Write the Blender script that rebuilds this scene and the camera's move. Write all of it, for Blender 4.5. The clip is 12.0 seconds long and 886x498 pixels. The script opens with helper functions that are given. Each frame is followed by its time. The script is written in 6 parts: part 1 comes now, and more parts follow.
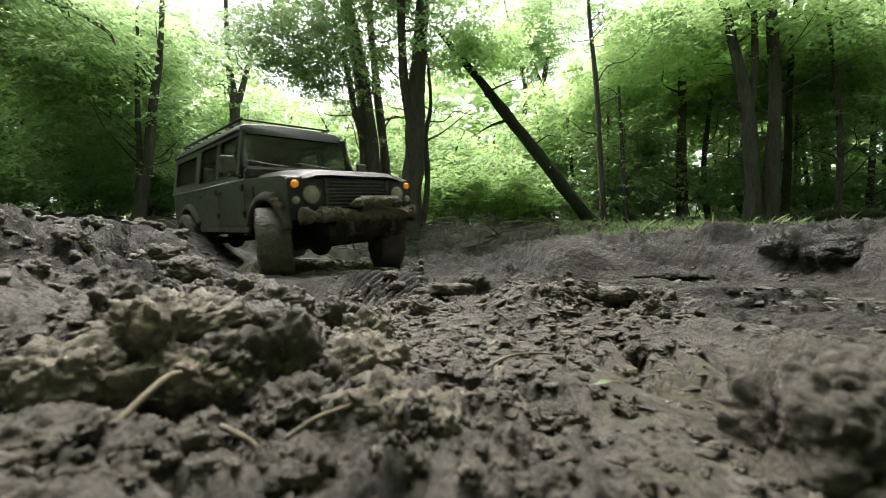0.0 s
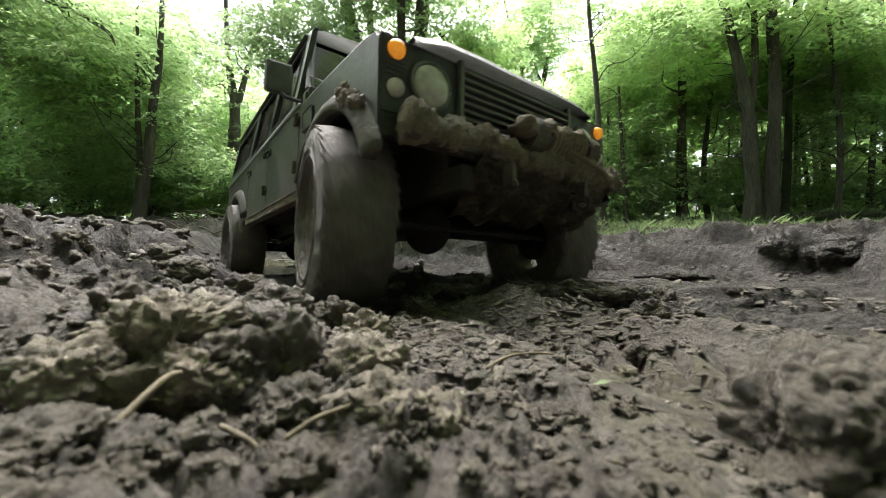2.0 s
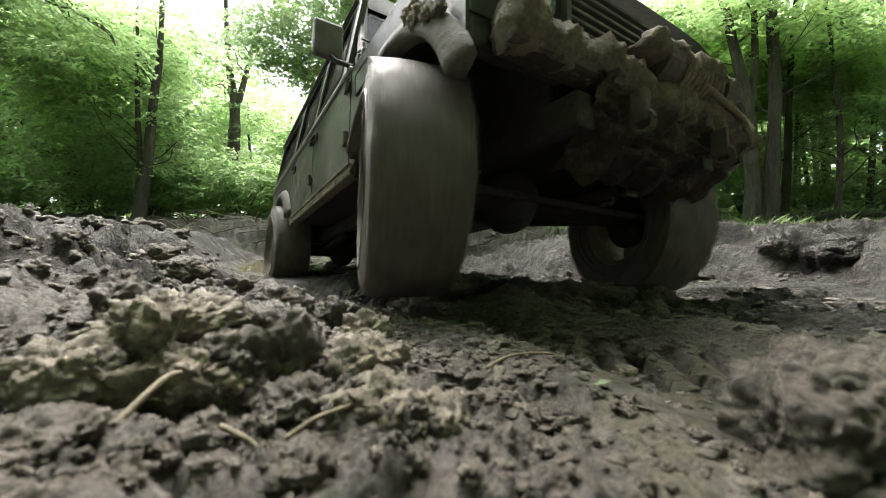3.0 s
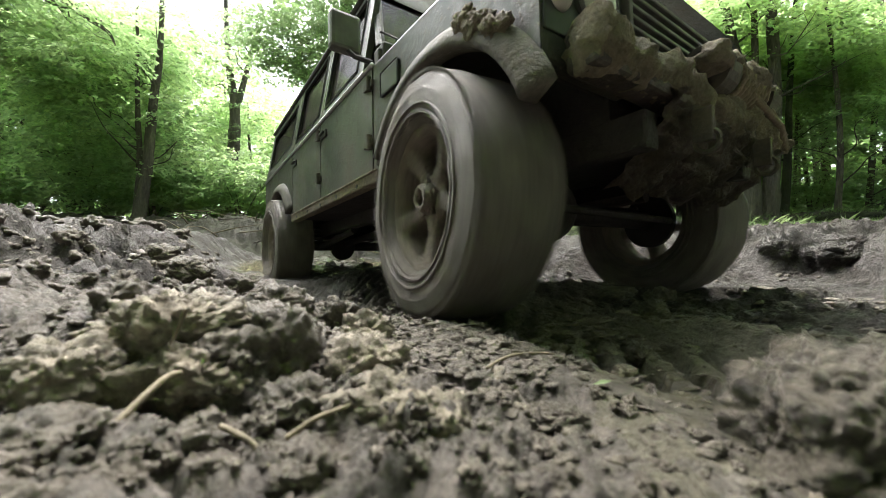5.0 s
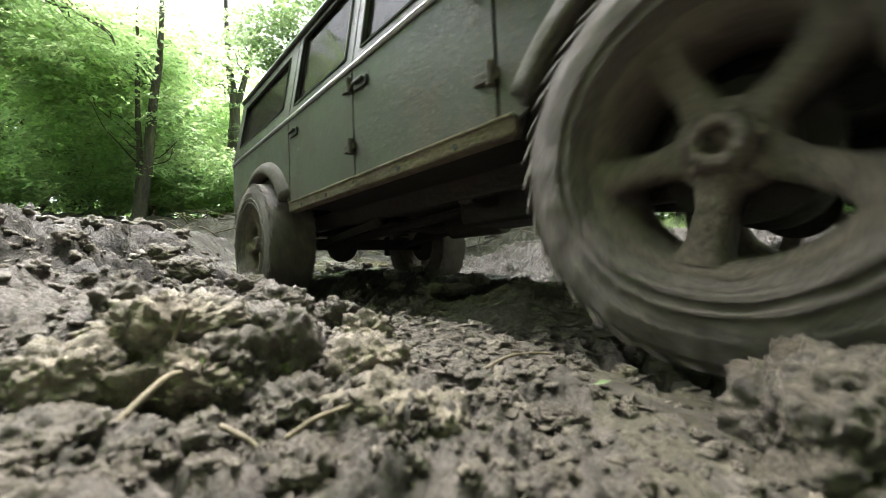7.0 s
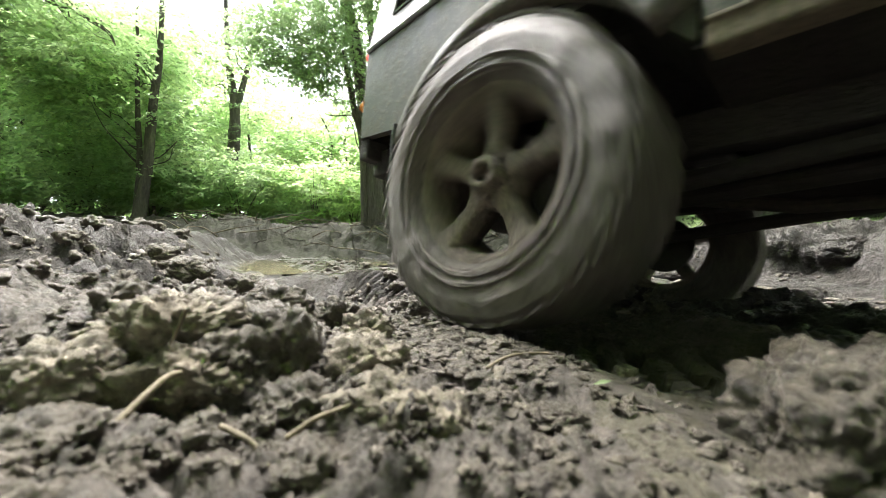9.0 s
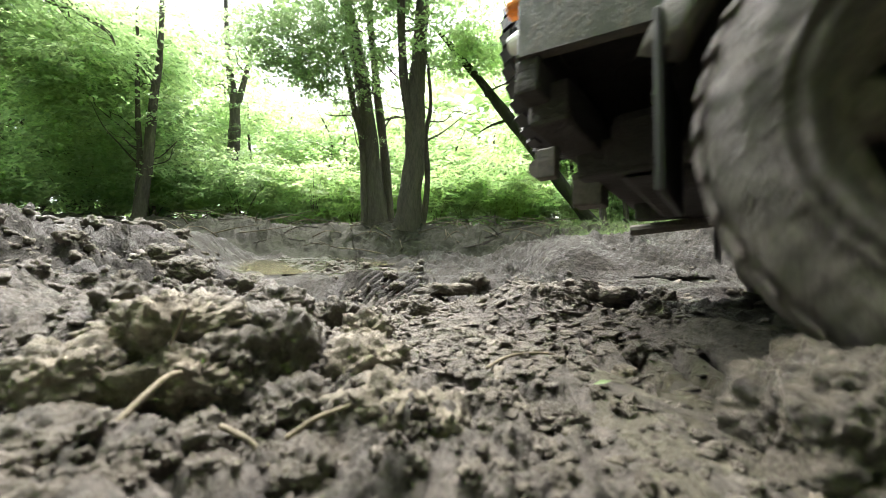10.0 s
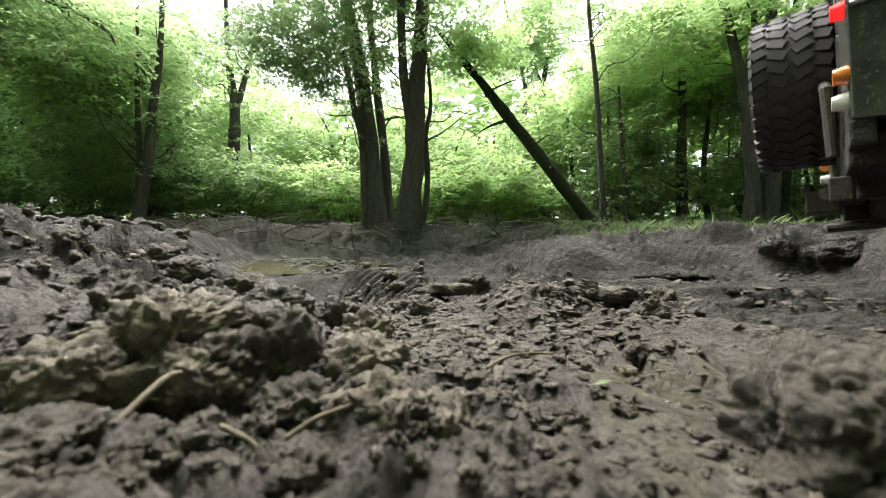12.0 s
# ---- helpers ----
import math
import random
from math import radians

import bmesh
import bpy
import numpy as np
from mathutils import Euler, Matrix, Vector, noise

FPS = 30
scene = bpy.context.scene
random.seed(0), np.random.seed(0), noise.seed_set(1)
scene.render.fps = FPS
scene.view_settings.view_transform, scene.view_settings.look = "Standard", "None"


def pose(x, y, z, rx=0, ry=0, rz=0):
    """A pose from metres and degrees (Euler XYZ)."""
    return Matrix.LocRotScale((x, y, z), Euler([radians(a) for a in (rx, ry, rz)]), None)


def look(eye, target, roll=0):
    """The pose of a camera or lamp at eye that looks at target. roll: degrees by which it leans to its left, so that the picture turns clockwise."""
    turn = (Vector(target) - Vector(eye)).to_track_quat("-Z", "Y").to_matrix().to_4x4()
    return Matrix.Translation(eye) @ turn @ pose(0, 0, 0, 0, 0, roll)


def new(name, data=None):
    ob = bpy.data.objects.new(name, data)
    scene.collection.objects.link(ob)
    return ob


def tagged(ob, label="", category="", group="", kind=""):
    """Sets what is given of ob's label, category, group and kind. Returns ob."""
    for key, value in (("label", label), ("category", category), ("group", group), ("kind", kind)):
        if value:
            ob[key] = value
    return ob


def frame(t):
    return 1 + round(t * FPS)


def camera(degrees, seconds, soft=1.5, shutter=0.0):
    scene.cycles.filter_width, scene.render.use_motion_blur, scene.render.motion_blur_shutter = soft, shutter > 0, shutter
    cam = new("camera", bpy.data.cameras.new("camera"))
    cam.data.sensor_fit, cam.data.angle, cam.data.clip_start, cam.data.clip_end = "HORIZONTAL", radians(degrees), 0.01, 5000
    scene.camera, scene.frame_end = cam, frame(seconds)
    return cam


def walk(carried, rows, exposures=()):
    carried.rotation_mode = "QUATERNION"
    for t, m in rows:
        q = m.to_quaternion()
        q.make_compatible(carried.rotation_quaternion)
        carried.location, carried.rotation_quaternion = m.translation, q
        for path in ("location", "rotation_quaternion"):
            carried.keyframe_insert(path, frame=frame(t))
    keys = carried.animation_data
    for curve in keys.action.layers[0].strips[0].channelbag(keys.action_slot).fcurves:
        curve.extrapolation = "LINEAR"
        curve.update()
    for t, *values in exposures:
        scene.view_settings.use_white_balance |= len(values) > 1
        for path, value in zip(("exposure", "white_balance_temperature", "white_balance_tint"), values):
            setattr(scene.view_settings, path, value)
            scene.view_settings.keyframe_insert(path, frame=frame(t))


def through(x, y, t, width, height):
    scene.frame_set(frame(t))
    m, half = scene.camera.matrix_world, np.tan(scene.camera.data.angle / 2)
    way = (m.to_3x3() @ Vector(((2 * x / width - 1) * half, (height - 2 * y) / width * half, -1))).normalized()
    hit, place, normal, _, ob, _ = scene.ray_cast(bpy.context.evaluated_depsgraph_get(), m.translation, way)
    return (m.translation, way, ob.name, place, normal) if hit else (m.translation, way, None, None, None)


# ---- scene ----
cam = camera(99.8, 12.0, soft=0.8, shutter=0.5)
cam.data.dof.use_dof, cam.data.dof.focus_distance, cam.data.dof.aperture_fstop = True, 3.0, 3.6
EYE = (0.0, 0.0, 0.30)
walk(cam, [(0, look(EYE, (0, 10, 0.195))), (12, look(EYE, (0, 10, 0.195)))],
     exposures=[(t, 1.45 + e) for t, e in ((0, 0), (1.5, 0.15), (2.5, 0.45), (3.2, 0.65), (4.8, 0.85), (6, 1.0), (7.2, 1.15), (9.6, 1.08), (10.0, 0.95), (10.5, 0.75), (11.2, 0.35), (12, 0.15))])

# ---- light: a bright overcast sky over a clearing ----
world = bpy.data.worlds.new("sky")
scene.world = world
world.use_nodes = True
wn = world.node_tree
sky = wn.nodes.new("ShaderNodeTexSky")
sky.sky_type, sky.sun_disc = "NISHITA", False
sky.sun_elevation, sky.sun_rotation = radians(60), radians(-18)
sky.air_density, sky.dust_density, sky.ozone_density = 1.0, 4.0, 1.0
hsv = wn.nodes.new("ShaderNodeHueSaturation")
hsv.inputs["Saturation"].default_value = 0.42
wn.links.new(sky.outputs[0], hsv.inputs["Color"])
wn.links.new(hsv.outputs[0], wn.nodes["Background"].inputs[0])
wn.nodes["Background"].inputs[1].default_value = 0.15
sun = new("sun", bpy.data.lights.new("sun", "SUN"))
sun.data.energy, sun.data.angle, sun.data.color = 2.2, radians(45), (1.0, 0.965, 0.92)
sun.matrix_world = look((0, 0, 30), (5.0, -15.0, 3.0))


# ---- materials ----
def material(name, rough=0.6, metal=0.0):
    m = bpy.data.materials.new(name)
    m.use_nodes = True
    b = m.node_tree.nodes["Principled BSDF"]
    b.inputs["Roughness"].default_value, b.inputs["Metallic"].default_value = rough, metal
    return m, m.node_tree.nodes, m.node_tree.links, b


def coords(n, l, scale, kind="Object"):
    c, mp = n.new("ShaderNodeTexCoord"), n.new("ShaderNodeMapping")
    mp.inputs["Scale"].default_value = scale if isinstance(scale, tuple) else (scale,) * 3
    l.new(c.outputs[kind], mp.inputs["Vector"])
    return mp.outputs[0]


def noise_fac(n, l, vec, scale, detail=6, rough=0.6, lo=0.35, hi=0.65):
    t, r = n.new("ShaderNodeTexNoise"), n.new("ShaderNodeMapRange")
    t.inputs["Scale"].default_value, t.inputs["Detail"].default_value, t.inputs["Roughness"].default_value = scale, detail, rough
    l.new(vec, t.inputs["Vector"])
    r.inputs["From Min"].default_value, r.inputs["From Max"].default_value = lo, hi
    l.new(t.outputs["Fac"], r.inputs["Value"])
    return r.outputs[0]


def mixed(n, l, fac, a, b):
    m = n.new("ShaderNodeMix")
    m.data_type = "RGBA"
    if isinstance(fac, float):
        m.inputs[0].default_value = fac
    else:
        l.new(fac, m.inputs[0])
    for s, v in ((6, a), (7, b)):
        if isinstance(v, tuple):
            m.inputs[s].default_value = (*v, 1)
        else:
            l.new(v, m.inputs[s])
    return m.outputs[2]


def spread(n, l, fac, lo, hi):
    r = n.new("ShaderNodeMapRange")
    r.inputs["To Min"].default_value, r.inputs["To Max"].default_value = lo, hi
    l.new(fac, r.inputs["Value"])
    return r.outputs[0]


def bump(n, l, b, height, strength, dist):
    k = n.new("ShaderNodeBump")
    k.inputs["Strength"].default_value, k.inputs["Distance"].default_value = strength, dist
    l.new(height, k.inputs["Height"])
    l.new(k.outputs[0], b.inputs["Normal"])


def two_tone(name, a, b, scale, rough=(0.5, 0.8), grain=60, relief=0.3, dist=0.004, metal=0.0, lo=0.35, hi=0.65, c=None, kind="Object", stretch=1.0):
    """A surface of two colours in patches, a fine grain, and a varying gloss."""
    m, n, l, p = material(name, rough[1], metal)
    v = coords(n, l, (1.0, 1.0, stretch), kind)
    f1, f2 = noise_fac(n, l, v, scale, lo=lo, hi=hi), noise_fac(n, l, v, grain, 5, 0.65)
    col = mixed(n, l, f1, a, b)
    dark = mixed(n, l, f2, tuple(x * 0.72 for x in a), c or tuple(min(1, x * 1.18) for x in b))
    mm = n.new("ShaderNodeMix")
    mm.data_type, mm.inputs[0].default_value = "RGBA", 0.4
    l.new(col, mm.inputs[6]), l.new(dark, mm.inputs[7])
    l.new(mm.outputs[2], p.inputs["Base Color"])
    l.new(spread(n, l, f1, *rough), p.inputs["Roughness"])
    bump(n, l, p, f2, relief, dist)
    return m


def mud_material(name, dark, light, wet, relief=0.018):
    m, n, l, p = material(name)
    v = coords(n, l, 1.0)
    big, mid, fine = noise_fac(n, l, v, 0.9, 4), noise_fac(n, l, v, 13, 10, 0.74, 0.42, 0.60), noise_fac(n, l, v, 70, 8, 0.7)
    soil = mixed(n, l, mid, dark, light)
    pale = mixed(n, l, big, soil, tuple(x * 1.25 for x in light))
    half = n.new("ShaderNodeMix")
    half.data_type, half.inputs[0].default_value = "RGBA", 0.45
    l.new(soil, half.inputs[6]), l.new(pale, half.inputs[7])
    crumb = mixed(n, l, fine, tuple(x * 0.7 for x in dark), tuple(x * 1.3 for x in light))
    last = n.new("ShaderNodeMix")
    last.data_type, last.inputs[0].default_value = "RGBA", 0.38
    l.new(half.outputs[2], last.inputs[6]), l.new(crumb, last.inputs[7])
    l.new(last.outputs[2], p.inputs["Base Color"])
    gloss = noise_fac(n, l, v, 2.3, 6, 0.6, 0.40, 0.58)
    l.new(spread(n, l, gloss, *wet), p.inputs["Roughness"])
    vor = n.new("ShaderNodeTexVoronoi")
    vor.inputs["Scale"].default_value = 42
    warp = n.new("ShaderNodeVectorMath")
    warp.operation = "MULTIPLY_ADD"
    wob = n.new("ShaderNodeTexNoise")
    wob.inputs["Scale"].default_value, wob.inputs["Detail"].default_value = 30, 4
    l.new(v, wob.inputs["Vector"])
    l.new(wob.outputs["Color"], warp.inputs[0]), l.new(v, warp.inputs[2])
    warp.inputs[1].default_value = (0.03, 0.03, 0.03)
    l.new(warp.outputs[0], vor.inputs["Vector"])
    add, more = n.new("ShaderNodeMath"), n.new("ShaderNodeMath")
    add.operation = more.operation = "MULTIPLY_ADD"
    add.inputs[1].default_value, more.inputs[1].default_value = 0.5, -0.7
    l.new(fine, add.inputs[0]), l.new(mid, add.inputs[2])
    l.new(vor.outputs["Distance"], more.inputs[0]), l.new(add.outputs[0], more.inputs[2])
    bump(n, l, p, more.outputs[0], 1.0, relief)
    return m


def leaf_material(name, a, b, through):
    m, n, l, p = material(name, 0.45)
    g, o = n.new("ShaderNodeNewGeometry"), n.new("ShaderNodeObjectInfo")
    col = mixed(n, l, g.outputs["Random Per Island"], a, b)
    tint = mixed(n, l, o.outputs["Random"], (0.75, 0.85, 0.8), (1.15, 1.1, 0.9))
    mul = n.new("ShaderNodeMix")
    mul.data_type, mul.blend_type, mul.inputs[0].default_value = "RGBA", "MULTIPLY", 1.0
    l.new(col, mul.inputs[6]), l.new(tint, mul.inputs[7])
    l.new(mul.outputs[2], p.inputs["Base Color"])
    t, s = n.new("ShaderNodeBsdfTranslucent"), n.new("ShaderNodeMixShader")
    boost = mixed(n, l, 0.5, (0.38, 0.48, 0.245), mul.outputs[2])
    gain = n.new("ShaderNodeVectorMath")
    gain.operation = "SCALE"
    gain.inputs["Scale"].default_value = 1.8
    l.new(boost, gain.inputs[0])
    l.new(gain.outputs[0], t.inputs["Color"])
    s.inputs[0].default_value = through
    l.new(p.outputs[0], s.inputs[1]), l.new(t.outputs[0], s.inputs[2])
    l.new(s.outputs[0], n["Material Output"].inputs[0])
    return m


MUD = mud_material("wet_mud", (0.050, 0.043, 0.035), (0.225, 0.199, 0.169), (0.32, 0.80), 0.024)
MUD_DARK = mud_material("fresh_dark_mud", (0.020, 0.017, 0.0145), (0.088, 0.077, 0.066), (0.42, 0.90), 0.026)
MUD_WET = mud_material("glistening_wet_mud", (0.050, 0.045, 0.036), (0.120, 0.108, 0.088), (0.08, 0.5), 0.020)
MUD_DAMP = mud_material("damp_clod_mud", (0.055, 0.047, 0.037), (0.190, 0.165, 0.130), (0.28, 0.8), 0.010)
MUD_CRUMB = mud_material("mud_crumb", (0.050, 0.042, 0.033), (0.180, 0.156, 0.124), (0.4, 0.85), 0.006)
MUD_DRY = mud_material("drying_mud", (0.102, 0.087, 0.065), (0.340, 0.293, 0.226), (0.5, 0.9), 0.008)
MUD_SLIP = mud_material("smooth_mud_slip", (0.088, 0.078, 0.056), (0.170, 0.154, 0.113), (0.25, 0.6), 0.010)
FLOOR = two_tone("forest_floor", (0.026, 0.021, 0.015), (0.032, 0.037, 0.015), 0.8, (0.8, 0.95), 18, 0.6, 0.03)
BARK = two_tone("bark", (0.075, 0.066, 0.055), (0.19, 0.168, 0.138), 6, (0.75, 0.95), 34, 1.0, 0.05, stretch=0.2)
BARK_MOSS = two_tone("mossy_bark", (0.026, 0.022, 0.016), (0.045, 0.062, 0.014), 3, (0.75, 0.95), 34, 1.0, 0.05, stretch=0.3)
BARK_PALE = two_tone("pale_bark", (0.08, 0.07, 0.055), (0.15, 0.135, 0.105), 4, (0.7, 0.9), 24, 0.6, 0.015)
LEAF = leaf_material("beech_leaves", (0.152, 0.232, 0.118), (0.300, 0.390, 0.212), 0.62)
# Lighter copy of LEAF: brightness of lit shrubs and far wood put into colour.
LEAF_LIGHT = leaf_material("lit_toned_leaves", (0.198, 0.292, 0.145), (0.355, 0.446, 0.238), 0.63)
# Darker copy of LEAF: shade of boughs against the sky put into colour.
LEAF_DARK = leaf_material("shade_toned_leaves", (0.085, 0.150, 0.075), (0.160, 0.240, 0.115), 0.52)
GRASS = leaf_material("grass_blades", (0.045, 0.085, 0.030), (0.10, 0.15, 0.055), 0.35)
TWIG = two_tone("dead_wood", (0.11, 0.09, 0.06), (0.21, 0.175, 0.12), 9, (0.7, 0.9), 60, 0.5, 0.003)


# ---- mesh helpers ----
def part(name, bm, mat, parent=None, label="", smooth=True):
    """Links a bmesh as one mesh object, under a thing or a part."""
    me = bpy.data.meshes.new(name)
    bm.normal_update()
    bm.to_mesh(me)
    bm.free()
    for mm in (mat if isinstance(mat, (list, tuple)) else [mat]):
        me.materials.append(mm)
    if smooth:
        me.polygons.foreach_set("use_smooth", [True] * len(me.polygons))
    ob = new(name, me)
    if parent:
        ob.parent = parent
    return tagged(ob, label)


def raw_mesh(name, verts, faces, mat, smooth=False):
    me = bpy.data.meshes.new(name)
    verts, faces = np.asarray(verts, dtype=np.float32), np.asarray(faces, dtype=np.int32)
    k = faces.shape[1]
    me.vertices.add(len(verts)), me.loops.add(faces.size), me.polygons.add(len(faces))
    me.vertices.foreach_set("co", verts.ravel())
    me.loops.foreach_set("vertex_index", faces.ravel())
    me.polygons.foreach_set("loop_start", np.arange(0, faces.size, k, dtype=np.int32))
    me.polygons.foreach_set("use_smooth", np.full(len(faces), smooth))
    me.update(calc_edges=True)
    me.materials.append(mat)
    return me


def thing(name, m, label, category, group="", kind=""):
    e = new(name)
    e.matrix_world = m
    e.empty_display_size = 0.2
    return tagged(e, label, category, group, kind)


def tube(bm, pts, radii, seg=10, rough=0.0, seed=0.0):
    """A tapered, slightly uneven tube through pts."""
    pts = [Vector(p) for p in pts]
    rings, side = [], None
    for i, p in enumerate(pts):
        d = (pts[min(i + 1, len(pts) - 1)] - pts[max(i - 1, 0)]).normalized()
        if side is None:
            side = d.orthogonal().normalized()
        side = (side - d * side.dot(d)).normalized()
        up = d.cross(side)
        ring = []
        for k in range(seg):
            a = 2 * math.pi * k / seg
            q = side * math.cos(a) + up * math.sin(a)
            r = radii[i] * (1 + rough * noise.noise((q * 1.3 + p * 1.7) + Vector((seed, 0, 0))))
            ring.append(bm.verts.new(p + q * r))
        rings.append(ring)
    for a, b in zip(rings, rings[1:]):
        for k in range(seg):
            bm.faces.new((a[k], a[(k + 1) % seg], b[(k + 1) % seg], b[k]))
    bm.faces.new(rings[0][::-1]), bm.faces.new(rings[-1])


def smooth_line(pts, radii, steps):
    """Points and radii along a rounded line through pts."""
    P, R = [Vector(p) for p in pts], list(radii)
    out, rr = [], []
    for i in range(len(P) - 1):
        a, b, c, d = P[max(i - 1, 0)], P[i], P[i + 1], P[min(i + 2, len(P) - 1)]
        for k in range(steps):
            t = k / steps
            out.append(0.5 * ((2 * b) + (c - a) * t + (2 * a - 5 * b + 4 * c - d) * t * t + (3 * b - a - 3 * c + d) * t ** 3))
            rr.append(R[i] + (R[i + 1] - R[i]) * t)
    return out + [P[-1]], rr + [R[-1]]


# ---- the ground: one sheet of churned mud, ruts and forest floor ----
def hashed(ix, iy, s):
    h = (ix.astype(np.int64) * 374761393 + iy.astype(np.int64) * 668265263 + s * 1442695041) & 0xFFFFFFFF
    h = ((h ^ (h >> 13)) * 1274126177) & 0xFFFFFFFF
    return ((h ^ (h >> 16)) & 0xFFFFFF) / float(0xFFFFFF)


def value_noise(x, y, s):
    ix, iy = np.floor(x), np.floor(y)
    fx, fy = x - ix, y - iy
    fx, fy = fx * fx * fx * (fx * (fx * 6 - 15) + 10), fy * fy * fy * (fy * (fy * 6 - 15) + 10)
    a, b, c, d = hashed(ix, iy, s), hashed(ix + 1, iy, s), hashed(ix, iy + 1, s), hashed(ix + 1, iy + 1, s)
    return (a + (b - a) * fx) * (1 - fy) + (c + (d - c) * fx) * fy - 0.5


def fbm(x, y, scale, octaves, s, gain=0.5):
    out, amp = np.zeros_like(x), 1.0
    for k in range(octaves):
        ca, sa = math.cos(k * 1.1 + s), math.sin(k * 1.1 + s)
        out += amp * value_noise((x * ca - y * sa) * scale * 2 ** k, (x * sa + y * ca) * scale * 2 ** k, s + k)
        amp *= gain
    return out


def lumps(x, y, size, s, keep=0.7):
    """Rounded clods of one size, each of its own height."""
    wx, wy = x + 0.35 * size * fbm(x, y, 2.2 / size, 2, s + 50), y + 0.35 * size * fbm(x, y, 2.2 / size, 2, s + 60)
    u, v = wx / size, wy / size
    iu, iv, best = np.floor(u), np.floor(v), np.zeros_like(x)
    for a in (-1, 0, 1):
        for b in (-1, 0, 1):
            cu, cv = iu + a, iv + b
            r = 0.35 + 0.4 * hashed(cu, cv, s + 3)
            d2 = (u - cu - hashed(cu, cv, s + 1)) ** 2 + (v - cv - hashed(cu, cv, s + 2)) ** 2
            h = np.sqrt(np.maximum(0, 1 - d2 / r ** 2)) * (0.3 + hashed(cu, cv, s + 4)) * (hashed(cu, cv, s + 5) < keep)
            best = np.maximum(best, h * r)
    return best * size


def flakes(x, y, size, s):
    """Torn plates of one size: each tilted and at a height of its own, with ragged edges."""
    wx, wy = x + 0.5 * size * fbm(x, y, 1.8 / size, 3, s + 50, 0.6), y + 0.5 * size * fbm(x, y, 1.8 / size, 3, s + 60, 0.6)
    u, v = wx / size, wy / size
    iu, iv = np.floor(u), np.floor(v)
    best, out = np.full_like(x, 9.0), np.zeros_like(x)
    for a in (-1, 0, 1):
        for b in (-1, 0, 1):
            cu, cv = iu + a, iv + b
            ex, ey = u - cu - hashed(cu, cv, s + 1), v - cv - hashed(cu, cv, s + 2)
            d2 = ex * ex + ey * ey
            h = (hashed(cu, cv, s + 3) - 0.5) + 0.9 * (hashed(cu, cv, s + 4) - 0.5) * ex + 0.9 * (hashed(cu, cv, s + 5) - 0.3) * ey
            near = d2 < best
            best, out = np.where(near, d2, best), np.where(near, h, out)
    return out * size


def step(a, b, v):
    t = np.clip((v - a) / (b - a), 0, 1)
    return t * t * (3 - 2 * t)


def along(x, y, line):
    """Signed distance to a line of points (positive to its left) and the way along it."""
    best, sign, way, run = np.full_like(x, 1e9), np.ones_like(x), np.zeros_like(x), 0.0
    for (x0, y0), (x1, y1) in zip(line, line[1:]):
        dx, dy = x1 - x0, y1 - y0
        ln = math.hypot(dx, dy)
        t = np.clip(((x - x0) * dx + (y - y0) * dy) / ln ** 2, 0, 1)
        ex, ey = x - x0 - t * dx, y - y0 - t * dy
        d = np.hypot(ex, ey)
        near = d < best
        best = np.where(near, d, best)
        sign = np.where(near, np.sign(dx * ey - dy * ex), sign)
        way = np.where(near, run + t * ln, way)
        run += ln
    return best * sign, way


RUT_RIGHT = [(-4.0, 8.5), (-3.0, 6.2), (-1.95, 4.1), (-1.18, 2.94), (-0.56, 1.90), (0.02, 1.36), (0.60, 0.78), (1.05, 0.30), (1.8, -0.4), (3.5, -1.8)]
RUT_LEFT = [(-2.6, 9.2), (-1.6, 7.0), (-0.75, 5.0), (0.0, 3.75), (0.62, 2.85), (1.25, 2.2), (1.85, 1.65), (2.5, 1.1), (3.4, 0.4), (5.0, -0.9)]


